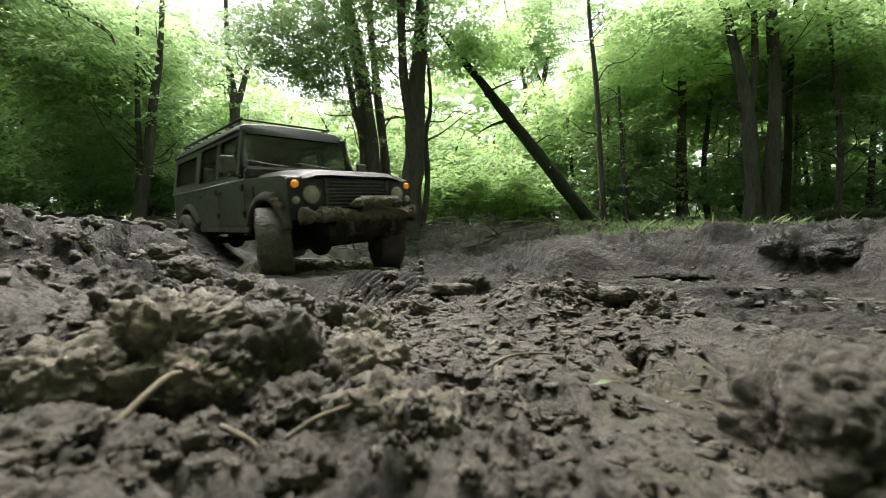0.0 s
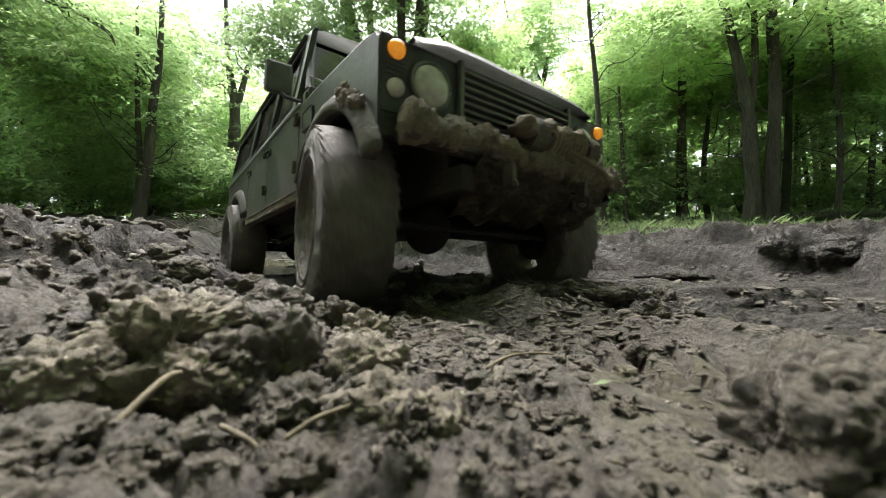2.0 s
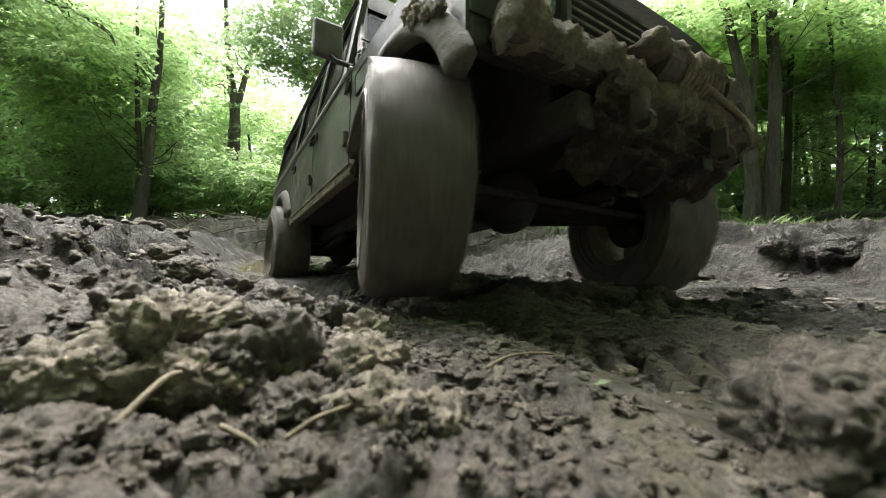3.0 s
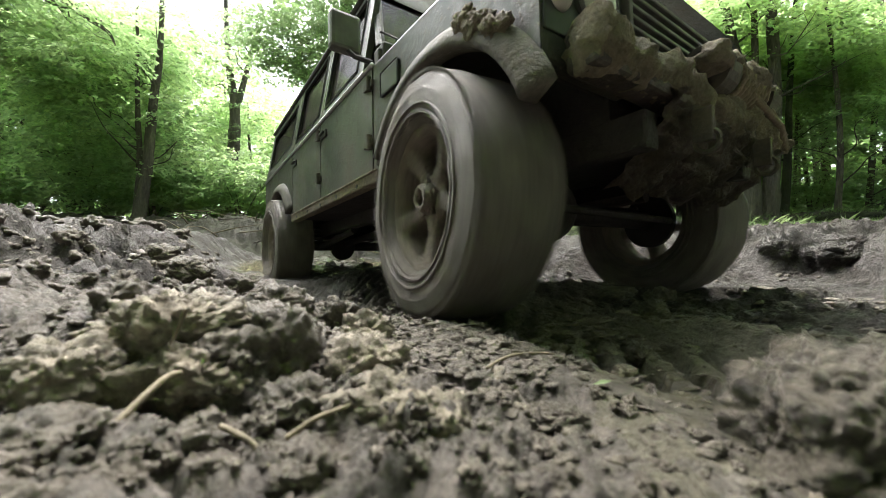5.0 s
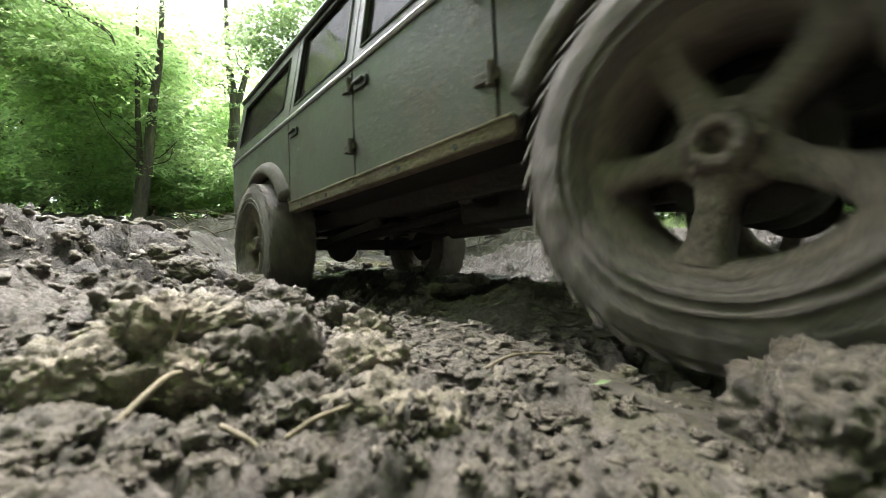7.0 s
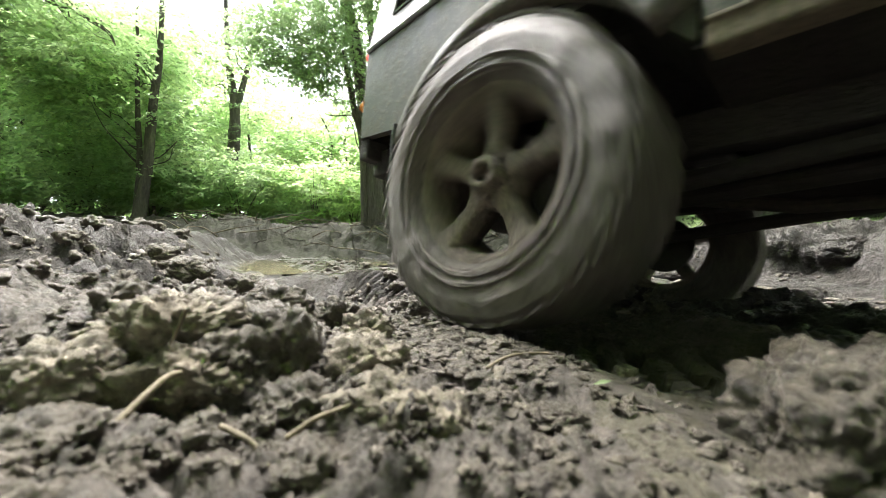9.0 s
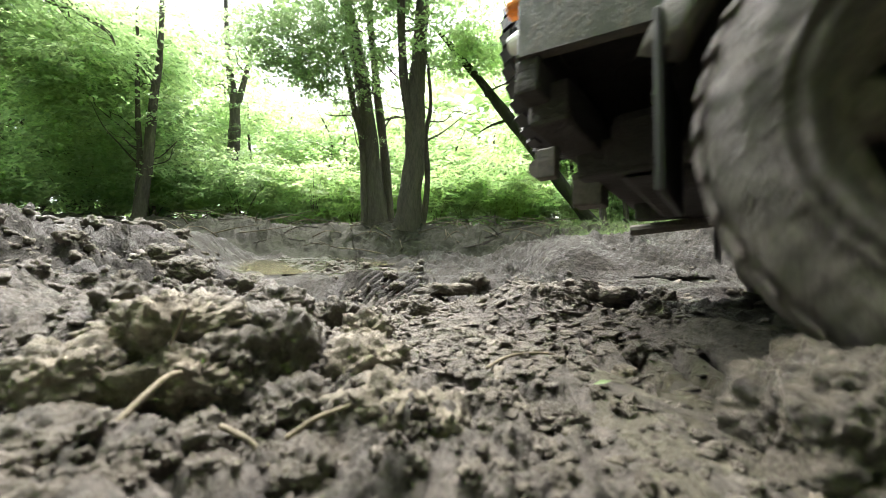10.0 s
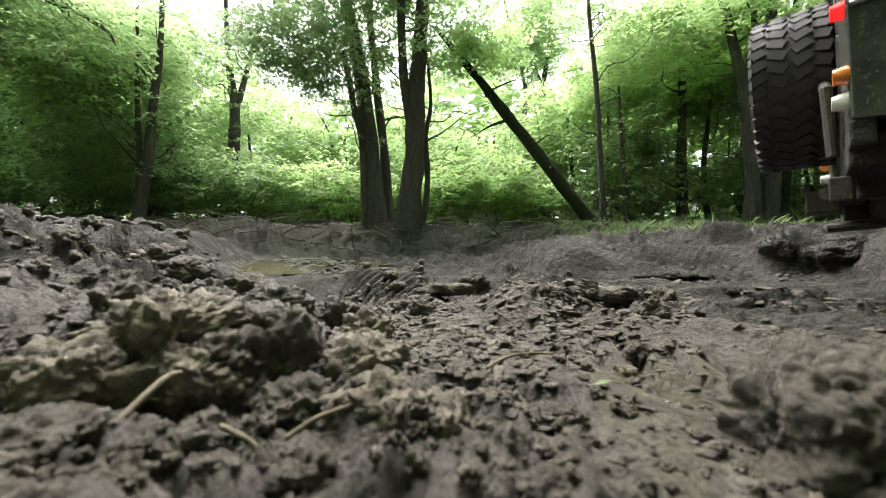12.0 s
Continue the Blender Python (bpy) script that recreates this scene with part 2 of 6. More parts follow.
def ground_height(x, y):
    r = np.hypot(x, y)
    far = step(8.3, 10.5, y + 0.10 * np.abs(x))
    z = 0.80 * far + 0.10 * far * fbm(x, y, 0.15, 3, 5)
    dr, wr = along(x, y, RUT_RIGHT)
    dl, wl = along(x, y, RUT_LEFT)
    wob = fbm(x, y, 1.4, 3, 8)
    # bank on the near side of the right-hand rut, rising away to the left
    side = -dr + 0.10 * wob
    z += 0.045 * step(2.0, 1.5, y) * step(-0.9, -0.3, x)
    z += 0.47 * step(0.35, 3.0, -x) * step(0.22, 0.8, side) * step(12, 6, y)
    z += 0.12 * step(0.12, 0.45, -x) * step(1.3, 0.8, y) * (0.25 + 0.75 * step(0.40, 0.70, y))
    z -= 0.10 * np.exp(-(dr / 0.25) ** 2) * step(1.5, 1.9, y) * step(3.2, 2.6, y)
    # torn bank beyond the left-hand rut, and the grassy shelf behind it
    out = dl + 0.12 * wob
    bank = np.clip(step(3.0, 3.6, y + 0.1 * wob) + step(2.75, 3.5, x), 0, 1)
    z += (0.33 * bank * step(0.42, 0.85, out) * step(0.5, 1.6, x) + 0.16 * step(1.8, 4.0, out) * step(1.0, 3.0, x)) * step(9.5, 5.5, y - 0.2 * x)
    # the ruts themselves with their squeezed-up edges
    for d, w, deep in ((dr, wr, 0.045), (dl, wl, 0.06)):
        z -= deep * np.exp(-(d / 0.17) ** 4)
        z += 0.06 * np.exp(-((np.abs(d) - 0.31) / 0.085) ** 2) * (0.5 + 1.3 * fbm(w, d, 2.2, 2, 31))
    z += 0.07 * np.exp(-(dl / 0.3) ** 2) * step(1.8, 2.2, y) * step(3.4, 2.8, y) - 0.06 * np.exp(-(dl / 0.3) ** 2) * step(1.7, 1.3, y)
    # second, older track that crosses the flat
    d2, w2 = along(x, y, [(-2.3, 4.9), (-1.2, 3.45), (-0.45, 2.95), (0.35, 2.7), (1.3, 2.65)])
    d3, w3 = along(x, y, [(0.2, 5.6), (1.1, 4.5), (2.0, 3.95), (3.3, 3.6), (5.0, 3.4)])
    for d, w in ((d2, w2), (d3, w3)):
        z += -0.05 * np.exp(-(d / 0.19) ** 4) + 0.09 * np.exp(-((np.abs(d) - 0.33) / 0.09) ** 2) * (0.7 + 1.2 * fbm(w, d, 2.0, 2, 41))
    # tongues and ridges pushed up between the tracks
    mid = step(1.5, 2.4, y) * step(10, 7, y)
    ridge = 1 - 2.2 * np.abs(fbm(x * 0.55 + 0.5 * y, y * 1.0 - 0.3 * x, 1.5, 4, 83, 0.55))
    z += 0.05 * mid * (np.clip(ridge, -0.4, 1) - 0.5)
    # chevron print of the tyres
    press = 0.0
    for d, w in ((dr, wr), (dl, wl), (d2, w2), (d3, w3)):
        bar = np.sin((w + 0.6 * d) * 2 * math.pi / 0.105)
        press = press + 0.026 * np.clip(bar * 1.6, -1, 1) * np.exp(-(d / 0.18) ** 6) * step(-0.1, 0.15, fbm(x, y, 1.1, 2, 77) + 0.1)
    # hollows in the far ruts that hold water, and the flat round them
    flat_d, _ = along(x, y, [(-0.8, 3.0), (-2.1, 5.6), (-2.8, 8.2)])
    open_flat = np.exp(-(flat_d / 1.15) ** 4) * step(2.7, 3.3, y) * step(8.9, 8.1, y + 0.5 * wob)
    pool = np.clip(np.exp(-(dr / 0.30) ** 4) * step(3.75, 4.2, y + 0.5 * wob) * step(6.9, 6.3, y + 0.5 * wob) + np.exp(-((dl - 0.02) / 0.26) ** 4) * step(5.5, 6.0, y + 0.4 * wob) * step(8.4, 7.9, y + 0.4 * wob), 0, 1)
    # churned surface
    track = np.exp(-(dr / 0.22) ** 4) + np.exp(-(dl / 0.22) ** 4) + np.exp(-(d2 / 0.22) ** 4) + np.exp(-(d3 / 0.22) ** 4)
    flat = step(0.10, 0.30, x + 0.08 * wob) * step(1.35, 0.95, y + 0.15 * wob) * (1 - step(0.9, 1.4, x))
    wild = np.clip(1 - 0.75 * track - 0.85 * flat - 0.8 * pool, 0.10, 1) * (1 - 0.5 * step(11, 16, r))
    churn = 0.10 * fbm(x, y, 1.6, 3, 11) + 0.055 * fbm(x, y, 6.0, 4, 17, 0.55)
    rough = 0.60 + 0.40 * step(0.2, 0.9, -x) * step(4.5, 2.0, y)
    clod = 0.35 * lumps(x, y, 0.21, 21, 0.5) + 0.6 * lumps(x, y, 0.085, 22, 0.6) + 0.9 * lumps(x, y, 0.040, 23, 0.65) + 0.45 * lumps(x, y, 0.018, 24, 0.6)
    torn = np.abs(fbm(x, y, 5.0, 4, 61, 0.6))
    z += wild * (churn * 0.5 - 0.07 * torn + rough * clod * (0.45 + step(-0.12, 0.25, fbm(x, y, 0.9, 2, 91)))) + press * (1 - 0.5 * far)
    z += (0.012 * fbm(x, y, 22, 4, 51, 0.6) - 0.012 * np.abs(fbm(x, y, 14, 3, 71))) * step(8, 3, r)
    z += step(7.6, 8.6, y) * step(13, 11, y) * (0.10 * lumps(x, y, 0.34, 38, 0.7) + 0.30 * flakes(x, y, 0.30, 39) + 0.12 * fbm(x, y, 2.2, 4, 40, 0.6))
    # torn blocks along the bank beyond the left-hand rut
    zone = bank * step(0.25, 0.6, out) * step(0.4, 1.2, x) * step(8.0, 5.5, y) + 0.6 * step(2.0, 2.6, y) * step(7.0, 5.0, y) * step(-1.6, -0.6, x)
    z += np.clip(zone, 0, 1) * (1 - np.clip(track, 0, 1)) * (0.16 * lumps(x, y, 0.42, 25, 0.55) + 0.34 * flakes(x * 0.7, y, 0.24, 25) + 0.35 * lumps(x * 0.8, y, 0.15, 26, 0.6) - 0.05 * torn)
    # plates and flakes of torn mud
    ragged = np.clip(1 - 0.85 * track - 0.75 * flat - pool, 0.06, 1) * (1 - step(9, 13, r)) * (0.45 + step(-0.15, 0.25, fbm(x, y, 1.1, 2, 95)))
    z += ragged * (0.22 * flakes(x * 0.8, y, 0.15, 27) + 0.20 * flakes(x, y, 0.062, 28) + 0.13 * flakes(x, y, 0.026, 29) * step(5, 2, r))
    # two old tyre prints pressed into slopes
    for line, base, rise, gap, skew in (([(0.95, 3.42), (1.5, 3.55), (2.1, 3.58), (2.95, 3.40)], 0.13, 0.50, 0.118, 0.9), ([(-0.98, 2.62), (-0.62, 2.45), (-0.1, 2.42), (0.25, 2.55)], 0.02, 0.30, 0.062, -0.4)):
        d, w = along(x, y, line)
        end = step(0.0, 0.25, w) * step(np.max(w) * 1.0, np.max(w) - 0.3, w)
        on = np.exp(-(d / 0.36) ** 6) * end * step(0.20, 0.34, np.abs(dr))
        rib = np.clip(1.8 * np.sin((w + skew * d + 0.03 * wob) * 2 * math.pi / gap), -1, 1)
        z = z * (1 - 0.93 * on) + 0.93 * on * (base + rise * d + 0.048 * rib * (0.7 + 0.9 * fbm(x, y, 3, 2, 45)) + 0.012 * fbm(x, y, 9, 3, 44))
    # the flat keeps low, so that the pools lie open
    z = z * (1 - open_flat) + open_flat * (0.022 + 0.80 * far + 0.34 * np.clip(z - 0.80 * far, -0.2, 0.16))
    z -= 0.085 * pool
    # the near edge of the right-hand rut is low, worn down by the wheels
    worn = step(-0.66, -0.42, dr) * step(0.30, 0.05, dr) * step(-0.85, -0.60, x) * step(2.0, 1.6, y)
    top = 0.044 + 0.022 * step(-0.3, 0.0, x) - 0.045 * step(0.2, 0.45, x)
    z = np.where(z > top, z + worn * (0.22 * (z - top) - (z - top)), z)
    # the flat before the left-hand bank is trodden low
    low = step(0.45, 0.8, x) * step(1.55, 1.85, y) * step(3.2, 2.95, y) * step(3.4, 2.8, x)
    z = np.where(z > 0.02, z + low * (0.25 * (z - 0.02) - (z - 0.02)), z)
    # torn lip that faces the hollow, and smaller lips of smeared mud before it
    for line, high, back in (([(0.30, 2.02), (0.52, 1.86), (0.70, 1.76), (0.98, 1.84), (1.20, 1.98)], 0.085, 0.55), ([(0.10, 1.42), (0.35, 1.30), (0.62, 1.36), (0.80, 1.30)], 0.030, 0.3), ([(0.0, 1.08), (0.18, 1.02), (0.42, 1.10)], 0.026, 0.25),
                             ([(0.75, 1.62), (1.10, 1.52), (1.5, 1.60), (1.9, 1.5)], 0.035, 0.3), ([(-0.25, 2.15), (0.0, 2.02), (0.22, 2.10)], 0.06, 0.3), ([(1.35, 2.15), (1.75, 2.05), (2.2, 2.2)], 0.035, 0.3), ([(1.25, 3.05), (1.6, 2.98), (2.0, 3.0), (2.4, 3.06)], 0.06, 0.35)):
        d, w = along(x, y, line)
        d = d + 0.05 * wob + 0.035 * fbm(x, y, 9, 3, 47)
        z += high * step(0.0, 0.012, d) * step(back, 0.02, d) * step(0.0, 0.12, w) * step(np.max(w), np.max(w) - 0.12, w) * (0.7 + 0.9 * fbm(x, y, 5, 3, 48))
    # dark hollow under the overhanging clods of the heap
    z -= 0.075 * np.exp(-((x + 0.36) / 0.13) ** 2 - ((y - 0.50) / 0.075) ** 2)
    # crumbs and torn skin of the near mud
    close = step(2.4, 1.0, r) * np.clip(1.1 - 0.8 * flat, 0.12, 1)
    z += close * (0.30 * lumps(x, y, 0.0105, 35, 0.6) + 0.08 * flakes(x, y, 0.014, 36)) + step(3.2, 1.6, r) * (0.25 + 0.75 * (1 - flat)) * 0.12 * flakes(x * 0.6, y, 0.045, 37)
    # hollow in which the camera stands
    z = np.where(r < 0.6, np.minimum(z, 0.16 + 0.25 * r + 4 * np.maximum(r - 0.35, 0)), z)
    return z


def build_ground():
    """One sheet of rings round the hollow at the mud's edge: fine near by, coarser with distance, out to the horizon."""
    phi = np.radians(np.concatenate([np.linspace(-60, 60, 680), np.linspace(60, 300, 82)[1:-1]]))
    rad = np.concatenate([np.linspace(0.005, 0.23, 16), np.geomspace(0.24, 95.0, 880)])
    nx, ny = len(phi), len(rad)
    R, P = np.meshgrid(rad, phi, indexing="ij")
    X, Y = 0.02 + (R * np.sin(P)).ravel(), (R * np.cos(P)).ravel() - 0.03
    Z = ground_height(X, Y)
    a, b = np.arange(ny - 1)[:, None] * nx, np.arange(nx)[None, :]
    c = (b + 1) % nx
    faces = np.stack([(a + b).ravel(), (a + c).ravel(), (a + nx + c).ravel(), (a + nx + b).ravel()], 1)
    me = raw_mesh("ground", np.stack([X, Y, Z], 1), faces, MUD, True)
    me.materials.append(FLOOR)
    me.materials.append(MUD_DARK)
    me.materials.append(MUD_SLIP)
    me.materials.append(MUD_WET)
    cy, cx = Y[faces[:, 0]], X[faces[:, 0]]
    edge = cy + 0.10 * np.abs(cx) + 0.8 * fbm(cx, cy, 0.7, 3, 66)
    grassy = (edge > 8.6) | (np.hypot(cx, cy) > 16) | ((cx > 2.4) & (cy + 0.25 * (cx - 3) > 5.3 + 0.6 * fbm(cx, cy, 0.9, 3, 67)))
    churned = (cy + 0.9 * fbm(cx, cy, 0.8, 4, 68) > 2.2 - 0.9 * step(-0.35, -0.8, cx) - 1.15 * step(0.5, 1.3, cx)) & ~grassy
    slip = (cx > 0.22 + 0.25 * fbm(cx, cy, 5, 4, 69, 0.6)) & (cx < 0.85) & (cy < 1.0 + 0.5 * fbm(cx, cy, 4, 4, 70, 0.6)) & (cy > 0.3) & (fbm(cx, cy, 9, 4, 72, 0.6) > -0.22)
    shine, _ = along(cx, cy, [(-1.0, 3.6), (-2.1, 5.6), (-2.6, 7.6)])
    wet = (np.abs(shine) + 0.8 * fbm(cx, cy, 1.3, 4, 73, 0.6) < 0.85) & (cy > 3.6) & (cy < 8.4) & ~grassy
    index = np.where(grassy, 1, np.where(wet, 4, np.where(churned, 2, np.where(slip, 3, 0))))
    me.polygons.foreach_set("material_index", index.astype(np.int32))
    return tagged(new("ground", me), "churned wet grey-brown mud with tyre ruts, passing into forest floor", "ground", kind="structure")


build_ground()


def ground_at(x, y):
    return float(ground_height(np.array([float(x)]), np.array([float(y)]))[0])


# ---- the wood ----
def leaf_spray(verts, faces, rng, centre, yaw, tilt, length, n, size):
    """One flat, drooping spray of leaves, as beech twigs carry them."""
    ca, sa = math.cos(yaw), math.sin(yaw)
    s = rng.random(n)
    side = (rng.random(n) * 2 - 1) * (0.16 + 0.42 * np.sin(s * 2.6)) * length
    fwd = s * length
    up = tilt * fwd - 0.22 * fwd ** 2 / length + rng.normal(0, 0.035, n) * length
    px, py, pz = centre[0] + fwd * ca - side * sa, centre[1] + fwd * sa + side * ca, centre[2] + up
    turn = yaw + np.sign(side) * rng.uniform(0.3, 1.1, n) + rng.normal(0, 0.3, n)
    k = size * rng.uniform(0.65, 1.25, n)
    roll, dip = rng.normal(0, 0.42, n), rng.normal(-0.25, 0.32, n)
    dx, dy, dz = np.cos(turn) * np.cos(dip), np.sin(turn) * np.cos(dip), np.sin(dip)
    wx, wy, wz = -np.sin(turn) * np.cos(roll), np.cos(turn) * np.cos(roll), np.sin(roll)
    p0 = np.stack([px, py, pz], 1)
    d, w = np.stack([dx, dy, dz], 1) * k[:, None], np.stack([wx, wy, wz], 1) * (k * 0.31)[:, None]
    quad = np.stack([p0, p0 + d * 0.45 - w, p0 + d, p0 + d * 0.45 + w], 1).reshape(-1, 3)
    verts.append(quad)


def leaf_cloud(name, seed, sprays, per, size, radii, mat, length=(0.6, 1.1)):
    """A clump of sprays inside an ellipsoid; thinner in its middle, ragged at its rim."""
    rng = np.random.default_rng(seed)
    verts = []
    for _ in range(sprays):
        q = rng.normal(0, 1, 3)
        q = q / np.linalg.norm(q) * rng.uniform(0.15, 1.0) ** 0.6
        c = q * np.array(radii) * 0.75
        yaw = math.atan2(q[1], q[0]) + rng.normal(0, 0.6)
        leaf_spray(verts, None, rng, c, yaw, rng.normal(0.05, 0.38), rng.uniform(*length), per, size)
    v = np.concatenate(verts)
    f = np.arange(len(v)).reshape(-1, 4)
    return raw_mesh(name, v, f, mat)


CLOUDS = {}
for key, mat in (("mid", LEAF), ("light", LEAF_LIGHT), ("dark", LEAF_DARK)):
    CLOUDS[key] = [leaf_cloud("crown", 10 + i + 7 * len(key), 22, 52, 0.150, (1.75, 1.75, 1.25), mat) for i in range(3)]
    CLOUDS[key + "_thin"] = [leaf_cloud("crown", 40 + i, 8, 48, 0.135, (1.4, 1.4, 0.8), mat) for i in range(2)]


def crown(tree, rng, tone, centre, radii, n, scale=1.0):
    for _ in range(n):
        q = rng.normal(0, 1, 3)
        q = q / np.linalg.norm(q) * rng.random() ** 0.4
        ob = new("crown", CLOUDS[tone][rng.integers(len(CLOUDS[tone]))])
        ob.parent = tree
        k = scale * rng.uniform(0.8, 1.25)
        ob.matrix_basis = (Matrix.Translation(Vector(np.array(centre) + q * np.array(radii)) - tree.location)
                           @ pose(0, 0, 0, rng.normal(0, 10), rng.normal(0, 10), rng.uniform(0, 360)) @ Matrix.Diagonal((k, k, k, 1)))


def tree(label, stems, crowns, seed, bark=None, limbs=0, category="tree", group="trees of the wood", name="tree"):
    """stems: lists of (x, y, z, radius), each one stem or bough of the trunk; crowns: (tone, centre, radii, number, scale)."""
    rng = np.random.default_rng(seed)
    x, y = stems[0][0][:2]
    base = thing(name, pose(x, y, ground_at(x, y)), label, category, group)
    off = base.location
    bm = bmesh.new()
    for s_i, st in enumerate(stems):
        pts = [Vector(p[:3]) - off for p in st]
        rad = [p[3] for p in st]
        if s_i == 0:
            pts[0].z = -0.15
            pts.insert(1, pts[0] + (pts[1] - pts[0]).normalized() * 0.45)
            rad = [rad[0] * 1.5, rad[0] * 1.05] + rad[1:]
        pp, rr = smooth_line(pts, rad, 6)
        tube(bm, pp, rr, 10 if rad[0] > 0.08 else 7, 0.22, seed + s_i)
        for _ in range(limbs):
            i = rng.integers(len(pp) // 3, len(pp))
            a = rng.uniform(0, 6.28)
            ln = rng.uniform(0.6, 1.8)
            d = Vector((math.cos(a), math.sin(a), rng.uniform(0.1, 0.9)))
            p0, r0 = pp[i], max(0.008, rr[i] * 0.35)
            r0 = min(r0, 0.035)
            bend = [p0 + d * ln * f + Vector(rng.normal(0, 0.07, 3)) * ln * (f > 0) for f in (0, 0.25, 0.5, 0.75, 1.0)]
            q, qr = smooth_line(bend, [r0, r0 * 0.75, r0 * 0.5, r0 * 0.3, 0.003], 3)
            tube(bm, q, qr, 5, 0.1, seed)
            for f in (4, 7, 9):
                e = q[f] + Vector((rng.normal(0, 0.3), rng.normal(0, 0.3), rng.uniform(0.0, 0.35))) * ln * 0.6
                tube(bm, [q[f], (q[f] + e) / 2 + Vector(rng.normal(0, 0.03, 3)), e], [qr[f] * 0.6, qr[f] * 0.4, 0.002], 4, 0.1, seed)
    part("trunk", bm, bark or BARK, base)
    for tone, c, r, n, k in crowns:
        crown(base, rng, tone, c, r, n, k)
    return base


def plant_wood():
    beech = "tall grey-brown trunk with spreading green leaves in the wood"
    tree("twin slender dark trunks with green foliage at the mud's edge",
         [[(-7.78, 9.5, 0.62, 0.137), (-7.6, 9.6, 2.23, 0.122), (-7.43, 9.6, 3.94, 0.094), (-7.16, 9.5, 5.23, 0.065), (-6.96, 9.4, 8.0, 0.04)],
          [(-7.97, 9.6, 0.5, 0.086), (-7.87, 9.7, 2.23, 0.072), (-7.91, 9.7, 3.8, 0.058), (-7.98, 9.8, 6.5, 0.03)]],
         [("mid", (-9.6, 10.2, 5.6), (2.0, 1.4, 2.4), 17, 0.85), ("mid", (-8.0, 10.6, 3.2), (1.6, 1.0, 1.6), 9, 0.75)], 101, limbs=8)
    tree("ivy-clad forked trunk with a thin crown against the sky",
         [[(-7.9, 14, 0.6, 0.25), (-7.85, 14, 3.56, 0.225), (-7.78, 14, 5.46, 0.18), (-8.02, 14, 7.35, 0.1), (-8.13, 14, 10.6, 0.06)],
          [(-7.76, 14, 5.3, 0.127), (-7.35, 14, 6.72, 0.095), (-6.9, 14, 8.6, 0.05)]],
         [("dark_thin", (-7.9, 14.0, 8.6), (0.9, 0.9, 1.5), 7, 0.7), ("dark_thin", (-7.85, 13.9, 4.0), (0.2, 0.2, 1.8), 8, 0.26)], 102, BARK, 5)
    tree("three grey beech stems rising from one stool at the mud's edge",
         [[(-1.84, 10.5, 0.7, 0.30), (-2.02, 10.5, 2.75, 0.239), (-2.25, 10.6, 4.64, 0.215), (-2.53, 10.6, 6.22, 0.191), (-3.1, 10.6, 8.6, 0.13)],
          [(-1.52, 10.7, 0.6, 0.15), (-1.66, 10.8, 2.59, 0.135), (-1.9, 10.9, 4.64, 0.115), (-2.2, 11.0, 7.5, 0.08)],
          [(-2.15, 10.3, 0.6, 0.11), (-2.22, 10.3, 3.06, 0.09), (-2.47, 10.3, 4.17, 0.087), (-2.7, 10.2, 5.6, 0.05)]],
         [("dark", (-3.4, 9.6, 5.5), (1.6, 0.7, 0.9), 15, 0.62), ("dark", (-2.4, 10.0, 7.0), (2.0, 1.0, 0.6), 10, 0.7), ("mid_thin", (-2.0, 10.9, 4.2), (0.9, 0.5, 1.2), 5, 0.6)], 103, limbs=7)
    tree("stout forked beech with a dark trunk at the mud's edge",
         [[(-0.99, 10.2, 0.7, 0.34), (-0.79, 10.2, 2.52, 0.28), (-0.75, 10.2, 3.9, 0.263), (-0.65, 10.2, 5.59, 0.201), (-0.45, 10.2, 8.4, 0.15)],
          [(-0.86, 10.15, 3.6, 0.15), (-1.08, 10.1, 4.98, 0.124), (-1.15, 10.1, 8.2, 0.1)],
          [(-0.62, 10.4, 0.6, 0.10), (-0.43, 10.4, 2.06, 0.085), (-0.49, 10.4, 3.29, 0.077), (-0.34, 10.4, 4.21, 0.054), (-0.45, 10.4, 5.6, 0.035)]],
         [("light", (0.5, 10.6, 6.0), (0.9, 0.6, 0.8), 6, 0.62), ("mid", (-0.6, 10.3, 7.6), (1.6, 1.0, 0.5), 6, 0.7)], 104, limbs=7)
    tree("mossy trunk leaning far over from the grassy edge",
         [[(4.63, 11, 0.7, 0.20), (3.59, 11, 1.95, 0.183), (2.59, 11, 3.23, 0.167), (1.81, 11, 4.19, 0.158), (1.03, 11, 5.18, 0.117), (-0.23, 11, 6.69, 0.067)],
          [(1.85, 11, 3.95, 0.05), (1.43, 11, 3.82, 0.033), (1.06, 11, 3.61, 0.012)]],
         [("light", (0.9, 11.2, 5.9), (0.9, 0.7, 0.7), 6, 0.6)], 105, BARK_MOSS, 3)
    tree("slender young tree with few branches", [[(4.75, 11, 0.7, 0.092), (4.62, 11, 2.86, 0.075), (4.5, 11, 5.01, 0.067), (4.27, 11, 7.16, 0.05), (4.17, 11, 9.2, 0.03)]],
         [("mid_thin", (4.3, 11.0, 7.4), (1.0, 0.8, 1.2), 6, 0.6)], 106, limbs=9)
    tree(beech, [[(7.7, 12, 0.7, 0.165), (7.65, 12, 3.09, 0.136), (7.65, 12, 5.62, 0.1), (7.59, 12, 8.6, 0.06)]],
         [("light", (6.5, 12.6, 5.9), (2.0, 1.1, 1.7), 19, 0.85), ("mid", (6.0, 12.4, 3.2), (1.6, 0.9, 1.2), 8, 0.75)], 107, limbs=7)
